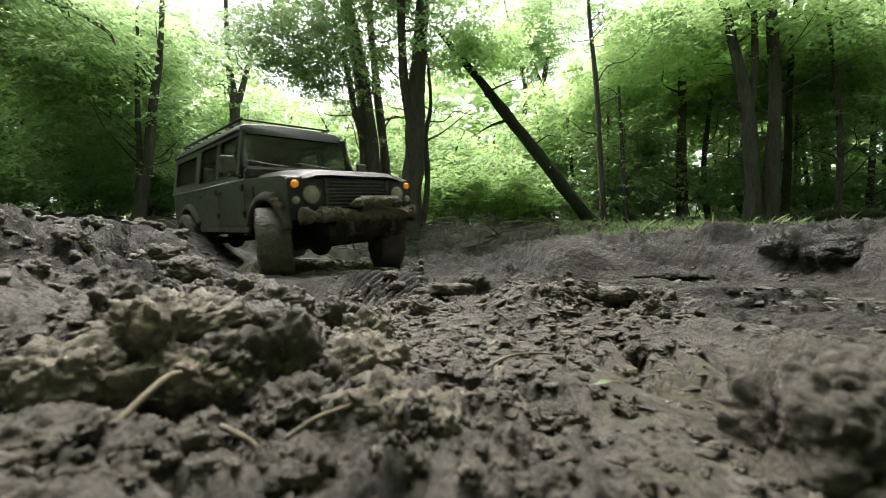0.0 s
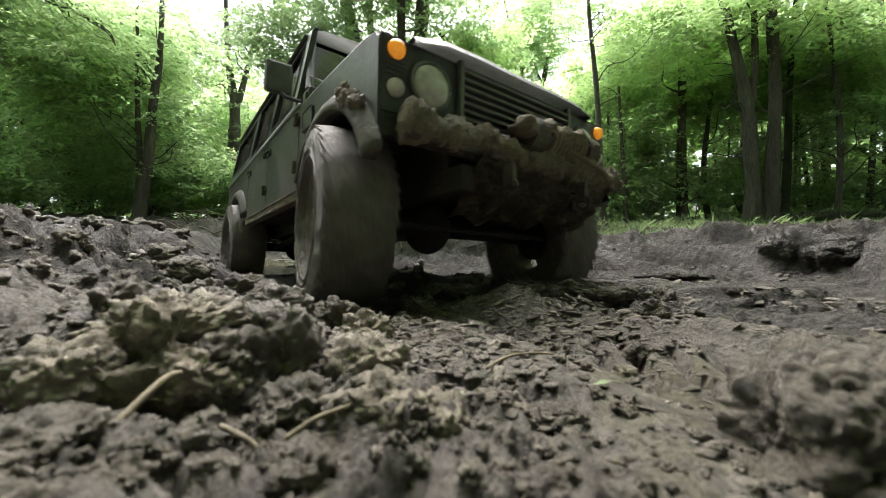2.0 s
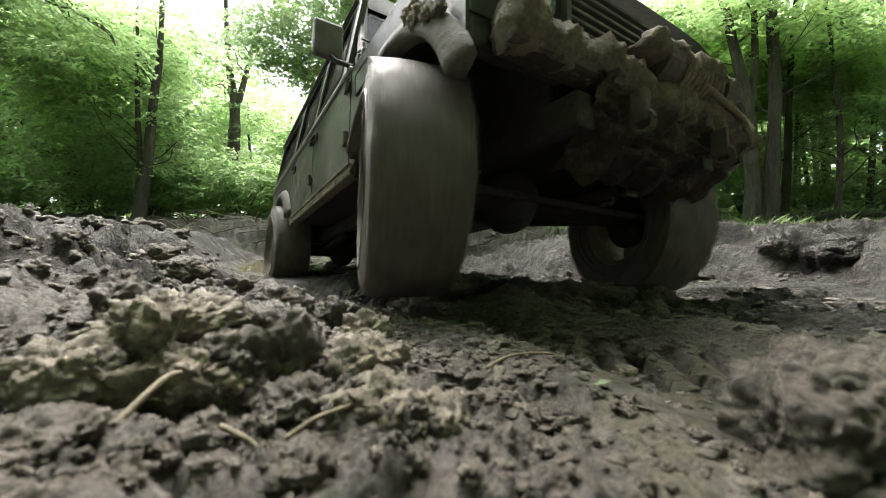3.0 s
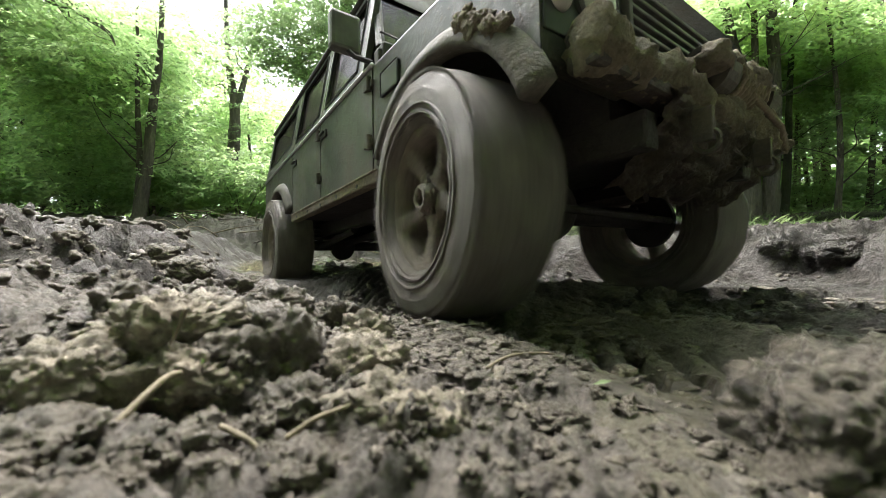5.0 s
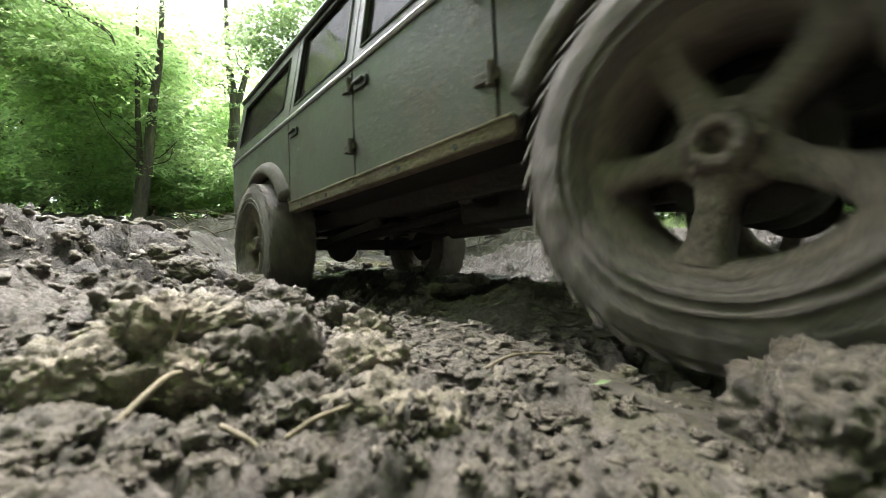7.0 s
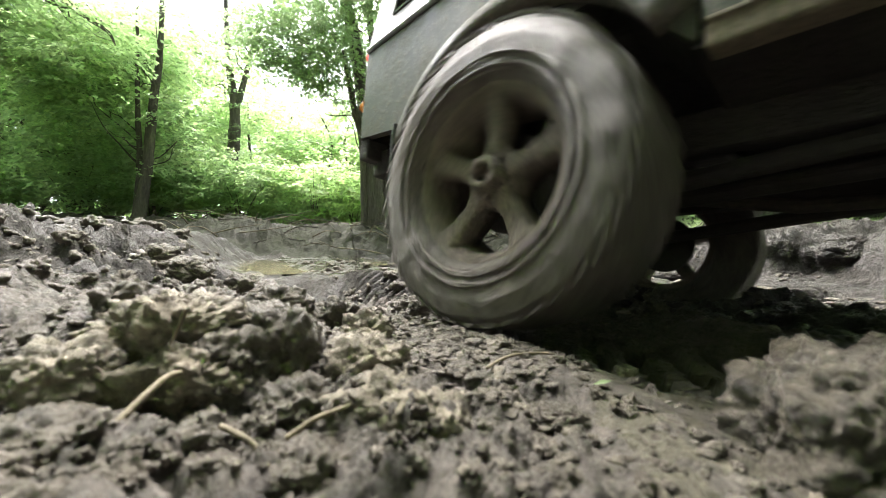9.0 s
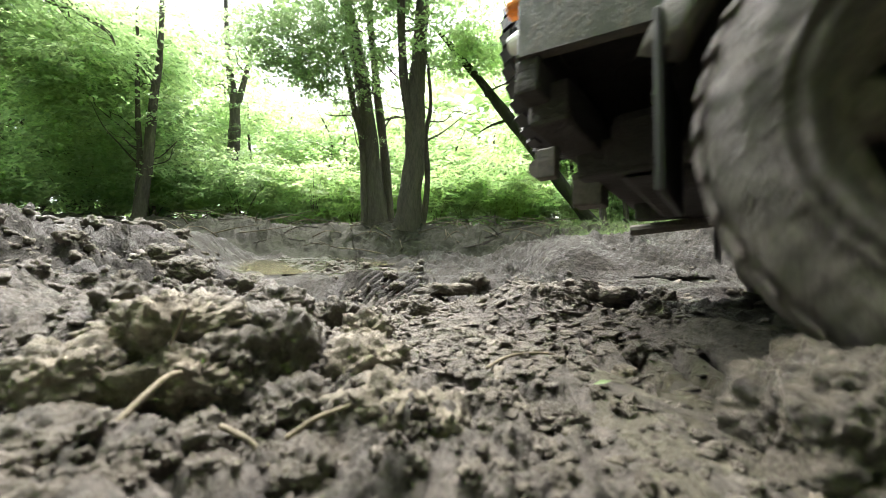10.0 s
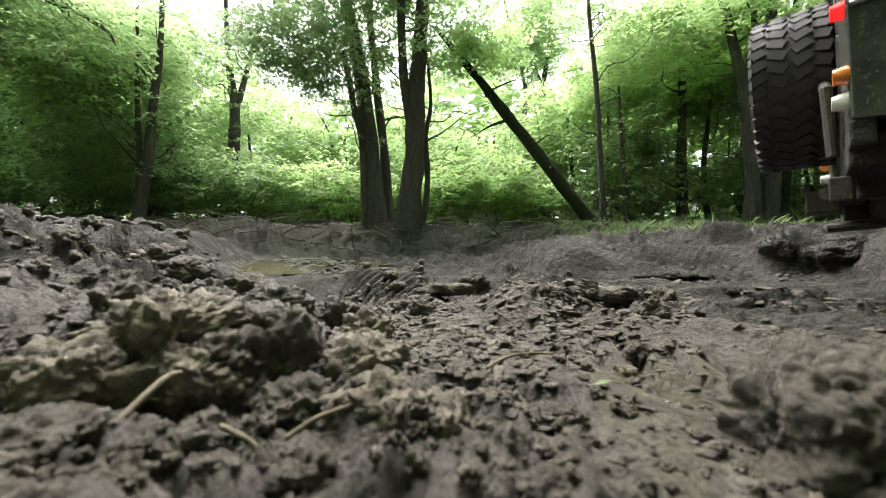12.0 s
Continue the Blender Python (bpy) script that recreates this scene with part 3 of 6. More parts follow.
    tree("dark trunk forking high with light green foliage", [[(7.89, 9.5, 0.7, 0.185), (7.84, 9.5, 2.51, 0.158), (7.71, 9.5, 3.8, 0.144), (7.36, 9.5, 5.37, 0.108), (6.6, 9.4, 8.0, 0.07)],
          [(7.77, 9.5, 3.4, 0.085), (7.9, 9.5, 5.08, 0.072), (7.77, 9.5, 8.0, 0.05)]],
         [("light", (7.3, 9.9, 6.3), (1.9, 1.0, 1.0), 11, 0.7)], 108, limbs=8)
    tree(beech, [[(8.28, 9.5, 0.7, 0.20), (8.38, 9.5, 2.66, 0.158), (8.41, 9.5, 4.37, 0.13), (8.19, 9.5, 8.0, 0.10)]],
         [("light", (9.6, 10.2, 6.2), (1.9, 1.0, 1.1), 12, 0.75)], 109, limbs=6)
    tree("thin mossy trunk among others", [[(9.14, 10, 0.7, 0.10), (9.22, 10, 2.93, 0.083), (9.26, 10, 4.73, 0.068), (9.42, 10, 7.4, 0.04)]],
         [("mid", (10.6, 10.6, 5.2), (1.6, 0.9, 1.1), 9, 0.75)], 110, BARK_MOSS, 7)
    tree("thin pale trunk among others", [[(10.04, 9.5, 0.7, 0.07), (10.09, 9.5, 2.8, 0.058), (9.97, 9.5, 4.37, 0.05), (9.6, 9.5, 7.0, 0.03)]],
         [("mid", (11.3, 10.2, 4.4), (1.3, 0.8, 1.3), 8, 0.75)], 111, limbs=7)
    tree("thin trunk among others", [[(12.5, 11, 0.7, 0.08), (12.65, 11, 3.36, 0.067), (12.86, 11, 7.5, 0.04)]],
         [("mid", (13.0, 11.4, 5.6), (1.8, 1.0, 1.9), 14, 0.85)], 112, limbs=6)
    tree(beech, [[(-11.92, 12, 0.6, 0.18), (-11.98, 12, 2.55, 0.145), (-12.03, 12, 4.18, 0.118), (-12.18, 12, 8.5, 0.07)]],
         [("mid", (-12.4, 11.4, 6.0), (2.2, 1.2, 2.3), 13, 0.9), ("mid", (-11.6, 11.8, 3.0), (2.0, 0.8, 1.0), 8, 0.75)], 113, limbs=7)
    tree(beech, [[(-12.52, 13, 0.6, 0.25), (-12.35, 13, 2.54, 0.197), (-12.24, 13, 4.89, 0.118), (-12.41, 13, 9.0, 0.08)]],
         [("mid", (-10.6, 14.0, 6.8), (2.2, 1.2, 2.4), 10, 1.0)], 114, limbs=6)
    tree("sapling with a thin dark stem", [[(-12.94, 12, 0.6, 0.064), (-12.81, 12, 2.19, 0.055), (-12.93, 12, 5.0, 0.03)]],
         [("mid", (-13.6, 12.2, 3.6), (1.0, 0.8, 1.6), 8, 0.75)], 115, limbs=6)
    tree("sapling with a thin dark stem", [[(-11.61, 13, 0.6, 0.089), (-11.71, 13, 2.94, 0.079), (-11.73, 13, 6.0, 0.05)]],
         [("light_thin", (-11.4, 13.6, 2.6), (1.8, 0.6, 1.2), 8, 0.8)], 116, limbs=6)
    tree("big beech whose dark bough reaches out over the clearing", [[(-11.0, 6.6, 0.5, 0.28), (-10.7, 6.8, 3.0, 0.24), (-10.2, 7.2, 5.8, 0.2), (-9.9, 7.4, 9.0, 0.14)],
          [(-10.2, 7.2, 6.0, 0.10), (-8.95, 8, 5.95, 0.085), (-8.41, 8, 5.53, 0.067), (-7.87, 8, 5.33, 0.061), (-7.52, 8, 5.11, 0.055), (-7.13, 8, 4.83, 0.036), (-6.99, 8, 4.57, 0.012)]],
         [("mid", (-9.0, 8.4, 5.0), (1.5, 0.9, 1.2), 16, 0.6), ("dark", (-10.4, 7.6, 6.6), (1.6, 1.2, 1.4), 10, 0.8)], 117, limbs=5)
    tree("tall pale sparse tree seen against the sky", [[(6.67, 24, 0.7, 0.26), (6.6, 24, 6.6, 0.2), (6.44, 24, 10.58, 0.164), (6.9, 24, 13.82, 0.109), (6.71, 24, 17.5, 0.06)],
          [(6.44, 24, 10.4, 0.1), (4.92, 24, 13.82, 0.055), (4.3, 24, 15.8, 0.02)]],
         [("light_thin", (6.0, 24, 13.6), (2.6, 1.6, 3.0), 30, 1.2)], 118, BARK_PALE, 12)
    tree("tall pale sparse tree seen against the sky", [[(4.9, 23, 0.7, 0.22), (4.9, 23, 7.0, 0.157), (5.07, 23, 9.81, 0.122), (4.19, 23, 13.26, 0.087), (3.5, 23, 16.5, 0.05)]],
         [("light_thin", (4.2, 23, 12.6), (2.4, 1.6, 3.0), 24, 1.2)], 119, BARK_PALE, 12)

    # the wood behind: rows of trees at growing distance
    rng = np.random.default_rng(5)
    bank = [(-13.5, 17, "mid", 6.4, 3.4), (-10.6, 18, "mid", 5.6, 3.2), (-8.6, 16.5, "mid", 4.2, 2.4), (-7.0, 17.5, "light", 4.0, 2.6), (-5.4, 16, "light", 3.6, 2.5), (-4.0, 17, "light", 3.8, 2.6), (-2.2, 17, "light", 4.0, 2.6),
            (-0.4, 16, "light", 3.4, 2.2), (0.9, 15, "light", 2.9, 2.0), (2.4, 16.5, "light", 3.6, 2.3), (3.8, 15.6, "light", 3.8, 2.4), (5.4, 15.5, "light", 4.6, 2.8), (7.6, 15, "light", 5.6, 3.2), (9.4, 14.5, "light", 5.4, 3.2),
            (11.4, 14, "mid", 5.6, 3.2), (14.0, 13.5, "mid", 5.8, 3.2), (17.0, 14, "mid", 5.8, 3.4), (-17.5, 15, "mid", 6.4, 3.4), (-16, 10.5, "mid", 5.6, 3.0), (16.5, 10, "mid", 5.4, 3.0), (-10.0, 13.2, "mid", 4.4, 2.6), (-14.2, 13.6, "mid", 5.0, 3.2),
            (9.0, 12.6, "light", 5.6, 1.6)]
    for i, (x, y, tone, cz, rz) in enumerate(bank):
        h = cz + rz
        tree("slim tree with dense fresh green leaves", [[(x, y, 0.6, 0.10), (x + rng.normal(0, 0.2), y, h * 0.4, 0.08), (x + rng.normal(0, 0.4), y, h * 0.75, 0.05), (x, y, h, 0.02)]],
             [(tone, (x, y, cz), (1.9, 1.3, rz), 8 if x < -8 else 11, 0.9)], 200 + i, limbs=6, group="young trees")
    for i in range(46):
        x, y = rng.uniform(5.0, 17.0), rng.uniform(11.5, 20.0)
        if i > 33:
            x, y = rng.uniform(-17, -8.5), rng.uniform(11.0, 18.0)
        h, lean = rng.uniform(4.5, 8.0), rng.normal(0, 0.45)
        r = rng.uniform(0.03, 0.085)
        tree("bare thin stem in the shaded wood", [[(x, y, 0.6, r), (x + lean * 0.4, y, h * 0.45, r * 0.8), (x + lean, y, h, r * 0.4)]],
             [("mid_thin", (x + lean, y, h), (0.8, 0.8, 0.6), 2, 0.8)], 300 + i, limbs=3, group="thin stems")
    # Unseen trees behind the camera, added to hold back skylight and darken reflections.
    for i, (x, y) in enumerate(((-8.5, -7.5), (2.5, -9.5), (9.5, -5.5))):
        tree("unseen tall beech added to block light over the clearing", [[(x, y, 0, 0.3), (x, y, 6.0, 0.24), (x * 0.8, y * 0.75, 11.0, 0.16), (x * 0.65, y * 0.5, 14.5, 0.06)]],
             [("mid", (x * 0.7, y * 0.5, 12.0), (3.0, 3.0, 2.6), 9, 1.7)], 450 + i, limbs=6, group="trees round the clearing")
    # Out of view on the right, added so the windscreen reflects leaves, not sky.
    for i, (x, y) in enumerate(((9.6, 3.6), (10.8, 6.6), (15.5, 1.5), (16.5, 5.0), (15.0, -2.5), (17.0, 8.5))):
        tree("unseen tall beech added to darken the windscreen reflection", [[(x, y, 0, 0.3), (x, y, 6.0, 0.24), (x, y, 13.0, 0.16), (x, y, 20.0, 0.06)]],
             [("mid", (x - 0.6, y, 14.5), (2.8, 2.8, 4.0), 20, 1.8)], 480 + i, limbs=6, group="trees round the clearing")
    # unseen, beyond the clearing on the other sides, to close the place and block light
    for i in range(16):
        a = radians(200 + i * 9.5) if i < 15 else radians(190)
        x, y = 11.5 * math.cos(a) * rng.uniform(1, 1.3), 11.0 * math.sin(a) * rng.uniform(1, 1.3)
        tree("unseen beech behind the clearing, added to block light", [[(x, y, 0, 0.2), (x, y, 6.0, 0.16), (x, y, 14.0, 0.08)]],
             [("mid", (x, y, 9.0), (2.6, 2.6, 6.0), 14, 1.6)], 400 + i, limbs=3, group="trees round the clearing")


def plant_shrubs():
    rng = np.random.default_rng(12)
    spots = [(-9.6, 12.0, "mid"), (-6.9, 12.4, "mid"), (-5.4, 12.8, "light"), (-4.3, 12.4, "light"), (-3.1, 13.0, "light"), (-2.0, 13.4, "mid"), (-0.2, 12.9, "light"),
             (0.7, 12.2, "light"), (1.6, 12.0, "light"), (2.6, 12.8, "light"), (3.7, 13.0, "light"), (5.6, 12.6, "mid"), (6.6, 13.6, "mid"), (8.6, 12.8, "light"), (10.2, 12.6, "mid"),
             (-14.2, 12.0, "mid"), (-13.0, 10.6, "mid"), (-10.6, 10.8, "mid"), (12.0, 12.2, "mid"), (14.0, 11.8, "mid"), (-6.2, 11.5, "mid"), (-8.8, 11.3, "mid")]
    for i, (x, y, tone) in enumerate(spots):
        g = ground_at(x, y)
        s = thing("shrub", pose(x, y, g), "leafy green shrub at the edge of the wood", "shrub", "shrubs at the wood's edge")
        bm = bmesh.new()
        for k in range(7):
            a, ln = rng.uniform(0, 6.28), rng.uniform(1.0, 2.0)
            q, r = smooth_line([(0, 0, -0.1), (0.25 * math.cos(a), 0.25 * math.sin(a), ln * 0.5), (0.7 * math.cos(a), 0.7 * math.sin(a), ln)], [0.02, 0.013, 0.004], 4)
            tube(bm, q, r, 5)
        part("stem", bm, BARK, s)
        crown(s, rng, tone, (x, y, g + 1.2), (0.9, 0.5, 1.0), 7, 0.7)


def far_woods():
    rng = np.random.default_rng(8)
    verts = []
    n = 60000
    a = rng.uniform(0, 2 * math.pi, n)
    r = rng.uniform(24, 34, n)
    top = 12.0 + 2.2 * np.sin(a * 5 + 1) + 2.2 * np.sin(a * 13) + rng.normal(0, 0.8, n)
    ahead = np.degrees(np.arctan2(r * np.cos(a), r * np.sin(a)))
    top = np.where(np.abs(ahead) > 34, top + 6, top)
    z = 0.5 + top * rng.random(n) ** 1.05 * (r / 32)
    c = np.stack([r * np.cos(a), r * np.sin(a), z], 1)
    d = rng.normal(0, 1, (n, 3)) * np.array([0.30, 0.30, 0.12])
    w = rng.normal(0, 1, (n, 3)) * np.array([0.22, 0.22, 0.16])
    quad = np.stack([c - d, c - w, c + d, c + w], 1).reshape(-1, 3)
    me = raw_mesh("far_woods", quad, np.arange(len(quad)).reshape(-1, 4), LEAF_LIGHT)
    tagged(new("far_woods", me), "dense pale green foliage of the wood beyond", "woods", kind="stuff")


def grass():
    rng = np.random.default_rng(3)
    n = 34000
    x = rng.uniform(2.6, 14, n)
    y = rng.uniform(4.6, 11.5, n)
    keep = (y + 0.25 * (x - 3) > 5.3 + 0.6 * fbm(x, y, 0.9, 3, 67)) & (rng.random(n) < 0.4 + 0.6 * (fbm(x, y, 0.8, 2, 5) > -0.1))
    x, y = x[keep], y[keep]
    g = ground_height(x, y)
    m = len(x)
    h, a, lean = rng.uniform(0.04, 0.17, m), rng.uniform(0, 6.28, m), rng.uniform(0.2, 1.3, m)
    w = rng.uniform(0.005, 0.012, m)
    p = np.stack([x, y, g - 0.02], 1)
    s = np.stack([np.cos(a), np.sin(a), np.zeros(m)], 1) * w[:, None]
    t = np.stack([-np.sin(a) * lean * h, np.cos(a) * lean * h, h], 1)
    v = np.stack([p - s, p + s, p + t * 0.6 + s * 0.7, p + t * np.array([1.25, 1.25, 0.95])], 1).reshape(-1, 3)
    me = raw_mesh("grass", v, np.arange(len(v)).reshape(-1, 4), GRASS)
    tagged(new("grass", me), "low bright green grass and weeds on the shelf above the mud", "grass", kind="stuff")


def lump(bm, centre, radii, seed, level=3, rag=0.35):
    """A torn clod of mud."""
    g = bmesh.ops.create_icosphere(bm, subdivisions=level, radius=1.0)
    for v in g["verts"]:
        q = v.co.copy()
        o = Vector((seed * 3.1, seed * 1.7, seed))
        d = 1 + rag * (noise.noise(q * 1.3 + o) + 0.7 * noise.noise(q * 2.9 + o) + 0.4 * noise.noise(q * 6.0 + o) - 0.25 * abs(noise.noise(q * 12 + o)) + 0.12 * noise.noise(q * 25 + o))
        v.co = Vector(centre) + Vector((q.x * radii[0], q.y * radii[1], q.z * radii[2])) * d


def crumbly(bm, radii, seed, level, rag=1.0, blunt=0.0):
    """A clod grown together from crumbs of several sizes, with clefts between them."""
    g = bmesh.ops.create_icosphere(bm, subdivisions=level, radius=1.0)
    o, mean = Vector((seed * 3.1, seed * 1.7, seed)), (radii[0] * radii[1] * radii[2]) ** (1 / 3)
    for v in g["verts"]:
        q = v.co.copy()
        q *= 1 + blunt * ((q.x ** 4 + q.y ** 4 + q.z ** 4) ** -0.25 - 1)
        at = Vector((q.x * radii[0], q.y * radii[1], q.z * radii[2]))
        u = at / mean
        w = u + 0.22 * noise.noise_vector(u * 2.2 + o)
        d = rag * (0.34 * noise.noise(u * 1.4 + o) + 0.30 * (0.48 - noise.voronoi(w * 1.9 + o)[0][0]) + 0.22 * (0.45 - noise.voronoi(w * 4.6 + o)[0][0])
                   + 0.15 * (0.45 - noise.voronoi(w * 10.5 + o)[0][0]) + 0.07 * (0.45 - noise.voronoi(u * 23 + o)[0][0]))
        v.co = at * (1 + 0.45 * d) + v.co * (0.55 * mean * d)


def mud_clods():
    """Single torn clods that lie on the mud, and a scatter of small ones."""
    dry, damp = "torn crumbly lump of drying brown mud lying on the ground", "dark wet lump of torn mud lying on the ground"
    clods = [  # x, y, z, half sizes, seed, how ragged, drying or dark
        (0.545, 0.470, 0.056, 0.150, 0.100, 0.112, 5, 0.75, 2), (0.74, 0.52, 0.06, 0.13, 0.10, 0.10, 55, 0.8, 2), (0.50, 0.37, 0.008, 0.13, 0.09, 0.062, 6, 0.8, 2), (0.40, 0.40, 0.0, 0.06, 0.05, 0.035, 7, 1.0, 0),
        (-0.445, 0.625, 0.150, 0.120, 0.085, 0.072, 8, 1.1, 0), (-0.375, 0.565, 0.098, 0.105, 0.075, 0.055, 9, 1.1, 0), (-0.275, 0.62, 0.135, 0.068, 0.06, 0.075, 10, 1.0, 2),
        (-0.178, 0.86, 0.108, 0.058, 0.05, 0.050, 11, 1.2, 0), (-0.075, 0.50, 0.078, 0.072, 0.055, 0.045, 12, 1.1, 0), (-0.005, 0.49, 0.062, 0.045, 0.045, 0.040, 13, 1.1, 0),
        (-0.135, 0.66, 0.095, 0.075, 0.065, 0.045, 14, 1.1, 0), (-0.20, 0.52, 0.070, 0.055, 0.05, 0.045, 15, 1.2, 2), (-0.145, 0.425, 0.035, 0.065, 0.05, 0.040, 16, 1.1, 2),
        (-0.06, 0.40, 0.020, 0.055, 0.045, 0.035, 17, 1.0, 0), (-0.23, 0.40, 0.025, 0.05, 0.045, 0.035, 18, 1.0, 0), (-0.30, 0.45, 0.055, 0.045, 0.035, 0.028, 19, 1.0, 2),
        (0.100, 0.56, 0.038, 0.026, 0.024, 0.024, 20, 1.1, 2), (0.175, 0.56, 0.038, 0.052, 0.032, 0.022, 21, 1.0, 2), (0.115, 0.49, 0.024, 0.040, 0.03, 0.022, 22, 1.1, 2),
        (0.205, 0.485, 0.018, 0.050, 0.022, 0.016, 23, 1.0, 2), (0.045, 0.43, 0.015, 0.055, 0.04, 0.028, 24, 0.9, 0), (-0.45, 0.42, 0.070, 0.085, 0.06, 0.040, 25, 0.9, 2),
        (-0.52, 0.52, 0.120, 0.07, 0.06, 0.05, 26, 1.0, 0), (-0.62, 0.74, 0.185, 0.06, 0.06, 0.045, 27, 1.1, 2), (-0.50, 0.80, 0.165, 0.055, 0.05, 0.04, 28, 1.1, 2),
        (-0.40, 0.92, 0.150, 0.075, 0.06, 0.05, 29, 1.2, 2), (-0.52, 1.05, 0.175, 0.08, 0.06, 0.055, 30, 1.2, 2), (-0.33, 1.12, 0.125, 0.065, 0.05, 0.05, 31, 1.2, 2), (-0.62, 1.25, 0.19, 0.08, 0.06, 0.06, 32, 1.2, 2),
        (-0.85, 1.15, 0.235, 0.07, 0.06, 0.065, 33, 1.1, 0), (-0.95, 1.5, 0.245, 0.10, 0.08, 0.07, 34, 1.2, 2), (-0.72, 1.55, 0.17, 0.085, 0.07, 0.06, 35, 1.2, 2), (-1.3, 1.9, 0.30, 0.12, 0.09, 0.075, 36, 1.2, 2),
        (-1.05, 2.0, 0.23, 0.11, 0.09, 0.08, 37, 1.2, 2), (-1.65, 2.2, 0.33, 0.13, 0.09, 0.075, 38, 1.2, 2), (0.52, 0.98, 0.05, 0.035, 0.03, 0.03, 39, 1.1, 2), (0.80, 1.42, 0.06, 0.05, 0.04, 0.04, 40, 1.2, 2),
        (0.66, 0.86, 0.035, 0.028, 0.022, 0.02, 41, 1.2, 2), (0.38, 0.78, 0.03, 0.026, 0.02, 0.018, 42, 1.2, 0), (0.30, 1.02, 0.05, 0.04, 0.03, 0.025, 43, 1.1, 2), (0.05, 0.90, 0.05, 0.04, 0.03, 0.03, 44, 1.2, 2),
        (1.02, 1.75, 0.06, 0.07, 0.05, 0.05, 45, 1.2, 2), (1.5, 1.62, 0.06, 0.06, 0.05, 0.04, 46, 1.2, 2), (0.2, 2.35, 0.06, 0.09, 0.06, 0.06, 47, 1.2, 2), (-0.1, 1.75, 0.03, 0.07, 0.05, 0.05, 48, 1.2, 2)]
    # broad torn lumps that overhang the lips of the ruts
    for i, (x, y, z, a, b, c, turn) in enumerate(((0.70, 1.82, 0.062, 0.22, 0.13, 0.040, -12), (0.50, 1.93, 0.060, 0.13, 0.11, 0.036, -25), (1.85, 3.05, 0.028, 0.34, 0.13, 0.040, 3), (3.20, 3.02, 0.20, 0.20, 0.16, 0.12, 10), (3.52, 3.2, 0.26, 0.24, 0.16, 0.13, 0),
                                                  (2.95, 3.3, 0.24, 0.18, 0.14, 0.09, 30), (0.02, 2.10, 0.045, 0.15, 0.10, 0.034, 3), (1.75, 2.14, 0.035, 0.17, 0.10, 0.026, 5))):
        bm = bmesh.new()
        crumbly(bm, (a, b, c), 80 + i, 5, 1.0, 0.4)
        ob = part("mud_lump", bm, MUD_DAMP if y < 2.5 else MUD_DARK)
        ob.matrix_world = pose(x, y, z, -6, 0, turn)
        tagged(ob, "broad torn lump of wet mud at a rut's edge", "mud clod", "torn lumps along the ruts")
    for i, (x, y, z, a, b, c, seed, rag, tone) in enumerate(clods):
        bm = bmesh.new()
        crumbly(bm, (a, b, c), seed, 6 if a > 0.1 and y < 1 else 5, rag, 0.75 if a > 0.14 else 0.2)
        ob = part("mud_clod", bm, MUD_DAMP if tone else MUD_DRY)
        ob.location = (x, y, z if y < 0.7 else min(z, ground_at(x, y) + c * 0.6))
        tagged(ob, damp if tone else dry, "mud clod", "mud clods")
    rng = np.random.default_rng(21)
    base = []
    for k in range(8):
        bm = bmesh.new()
        crumbly(bm, (1, 1, 0.7), 60 + k, 2 if k < 4 else 4, 1.5)
        bm.verts.ensure_lookup_table()
        base.append((np.array([v.co[:] for v in bm.verts]), np.array([[v.index for v in f.verts] for f in bm.faces])))
        bm.free()
    vs, fs, at = [], [], 0
    n = 13000
    d, a = 0.28 + 6.5 * rng.random(n) ** 1.9, rng.uniform(radians(22), radians(158), n)
    x, y = d * np.cos(a), d * np.sin(a)
    dr, _ = along(x, y, RUT_RIGHT)
    dl, _ = along(x, y, RUT_LEFT)
    left = x < -0.1
    keep = (np.abs(dr) > 0.2) & (np.abs(dl) > 0.18) & (rng.random(n) < np.where(left, 1.0, 0.28)) & (fbm(x, y, 1.2, 3, 33) > -0.25) & ((d < 2.6) | (rng.random(n) < 0.3))
    x, y, d = x[keep], y[keep], d[keep]
    g = ground_height(x, y)
    for i in range(len(x)):
        k = 0.0045 * (1 + 2.6 * rng.random() ** 3) * (0.7 + 0.45 * min(d[i], 4.0)) * (1.9 if x[i] < -0.2 and rng.random() < 0.25 else 1.0)
        v, f = base[i % 4 + (4 if k * 660 / d[i] > 9 else 0)]
        m = np.array(pose(0, 0, 0, rng.uniform(-40, 40), rng.uniform(-40, 40), rng.uniform(0, 360)).to_3x3())
        vs.append((v * k) @ m.T + np.array([x[i], y[i], g[i] + k * 0.08]))
        fs.append(f + at)
        at += len(v)
    # thin torn flakes that lie tilted on the flat
    n = 7500
    d, a = 0.55 + 2.3 * rng.random(n) ** 1.3, rng.uniform(radians(38), radians(128), n)
    x, y = d * np.cos(a), d * np.sin(a)
    keep = (rng.random(n) < np.where((x > 0.2) & (x < 0.9) & (y < 0.95), 0.12, 1.0)) & (fbm(x, y, 1.6, 3, 34) > -0.17) & ~((y > 2.15) & (x < 0.4))
    x, y, d = x[keep], y[keep], d[keep]
    g = ground_height(x, y)
    for i in range(len(x)):
        k = (0.005 + 0.013 * rng.random() ** 3) * (0.55 + 0.5 * d[i])
        v, f = base[i % 4]
        m = np.array(pose(0, 0, 0, rng.normal(0, 14), rng.normal(0, 14), rng.normal(0, 35)).to_3x3())
        vs.append((v * np.array((1.45, 0.95, 0.45)) * k) @ m.T + np.array([x[i], y[i], g[i] - k * 0.08]))
        fs.append(f + at)
        at += len(v)
    me = raw_mesh("mud_crumbs", np.concatenate(vs), np.concatenate(fs), MUD_CRUMB, True)
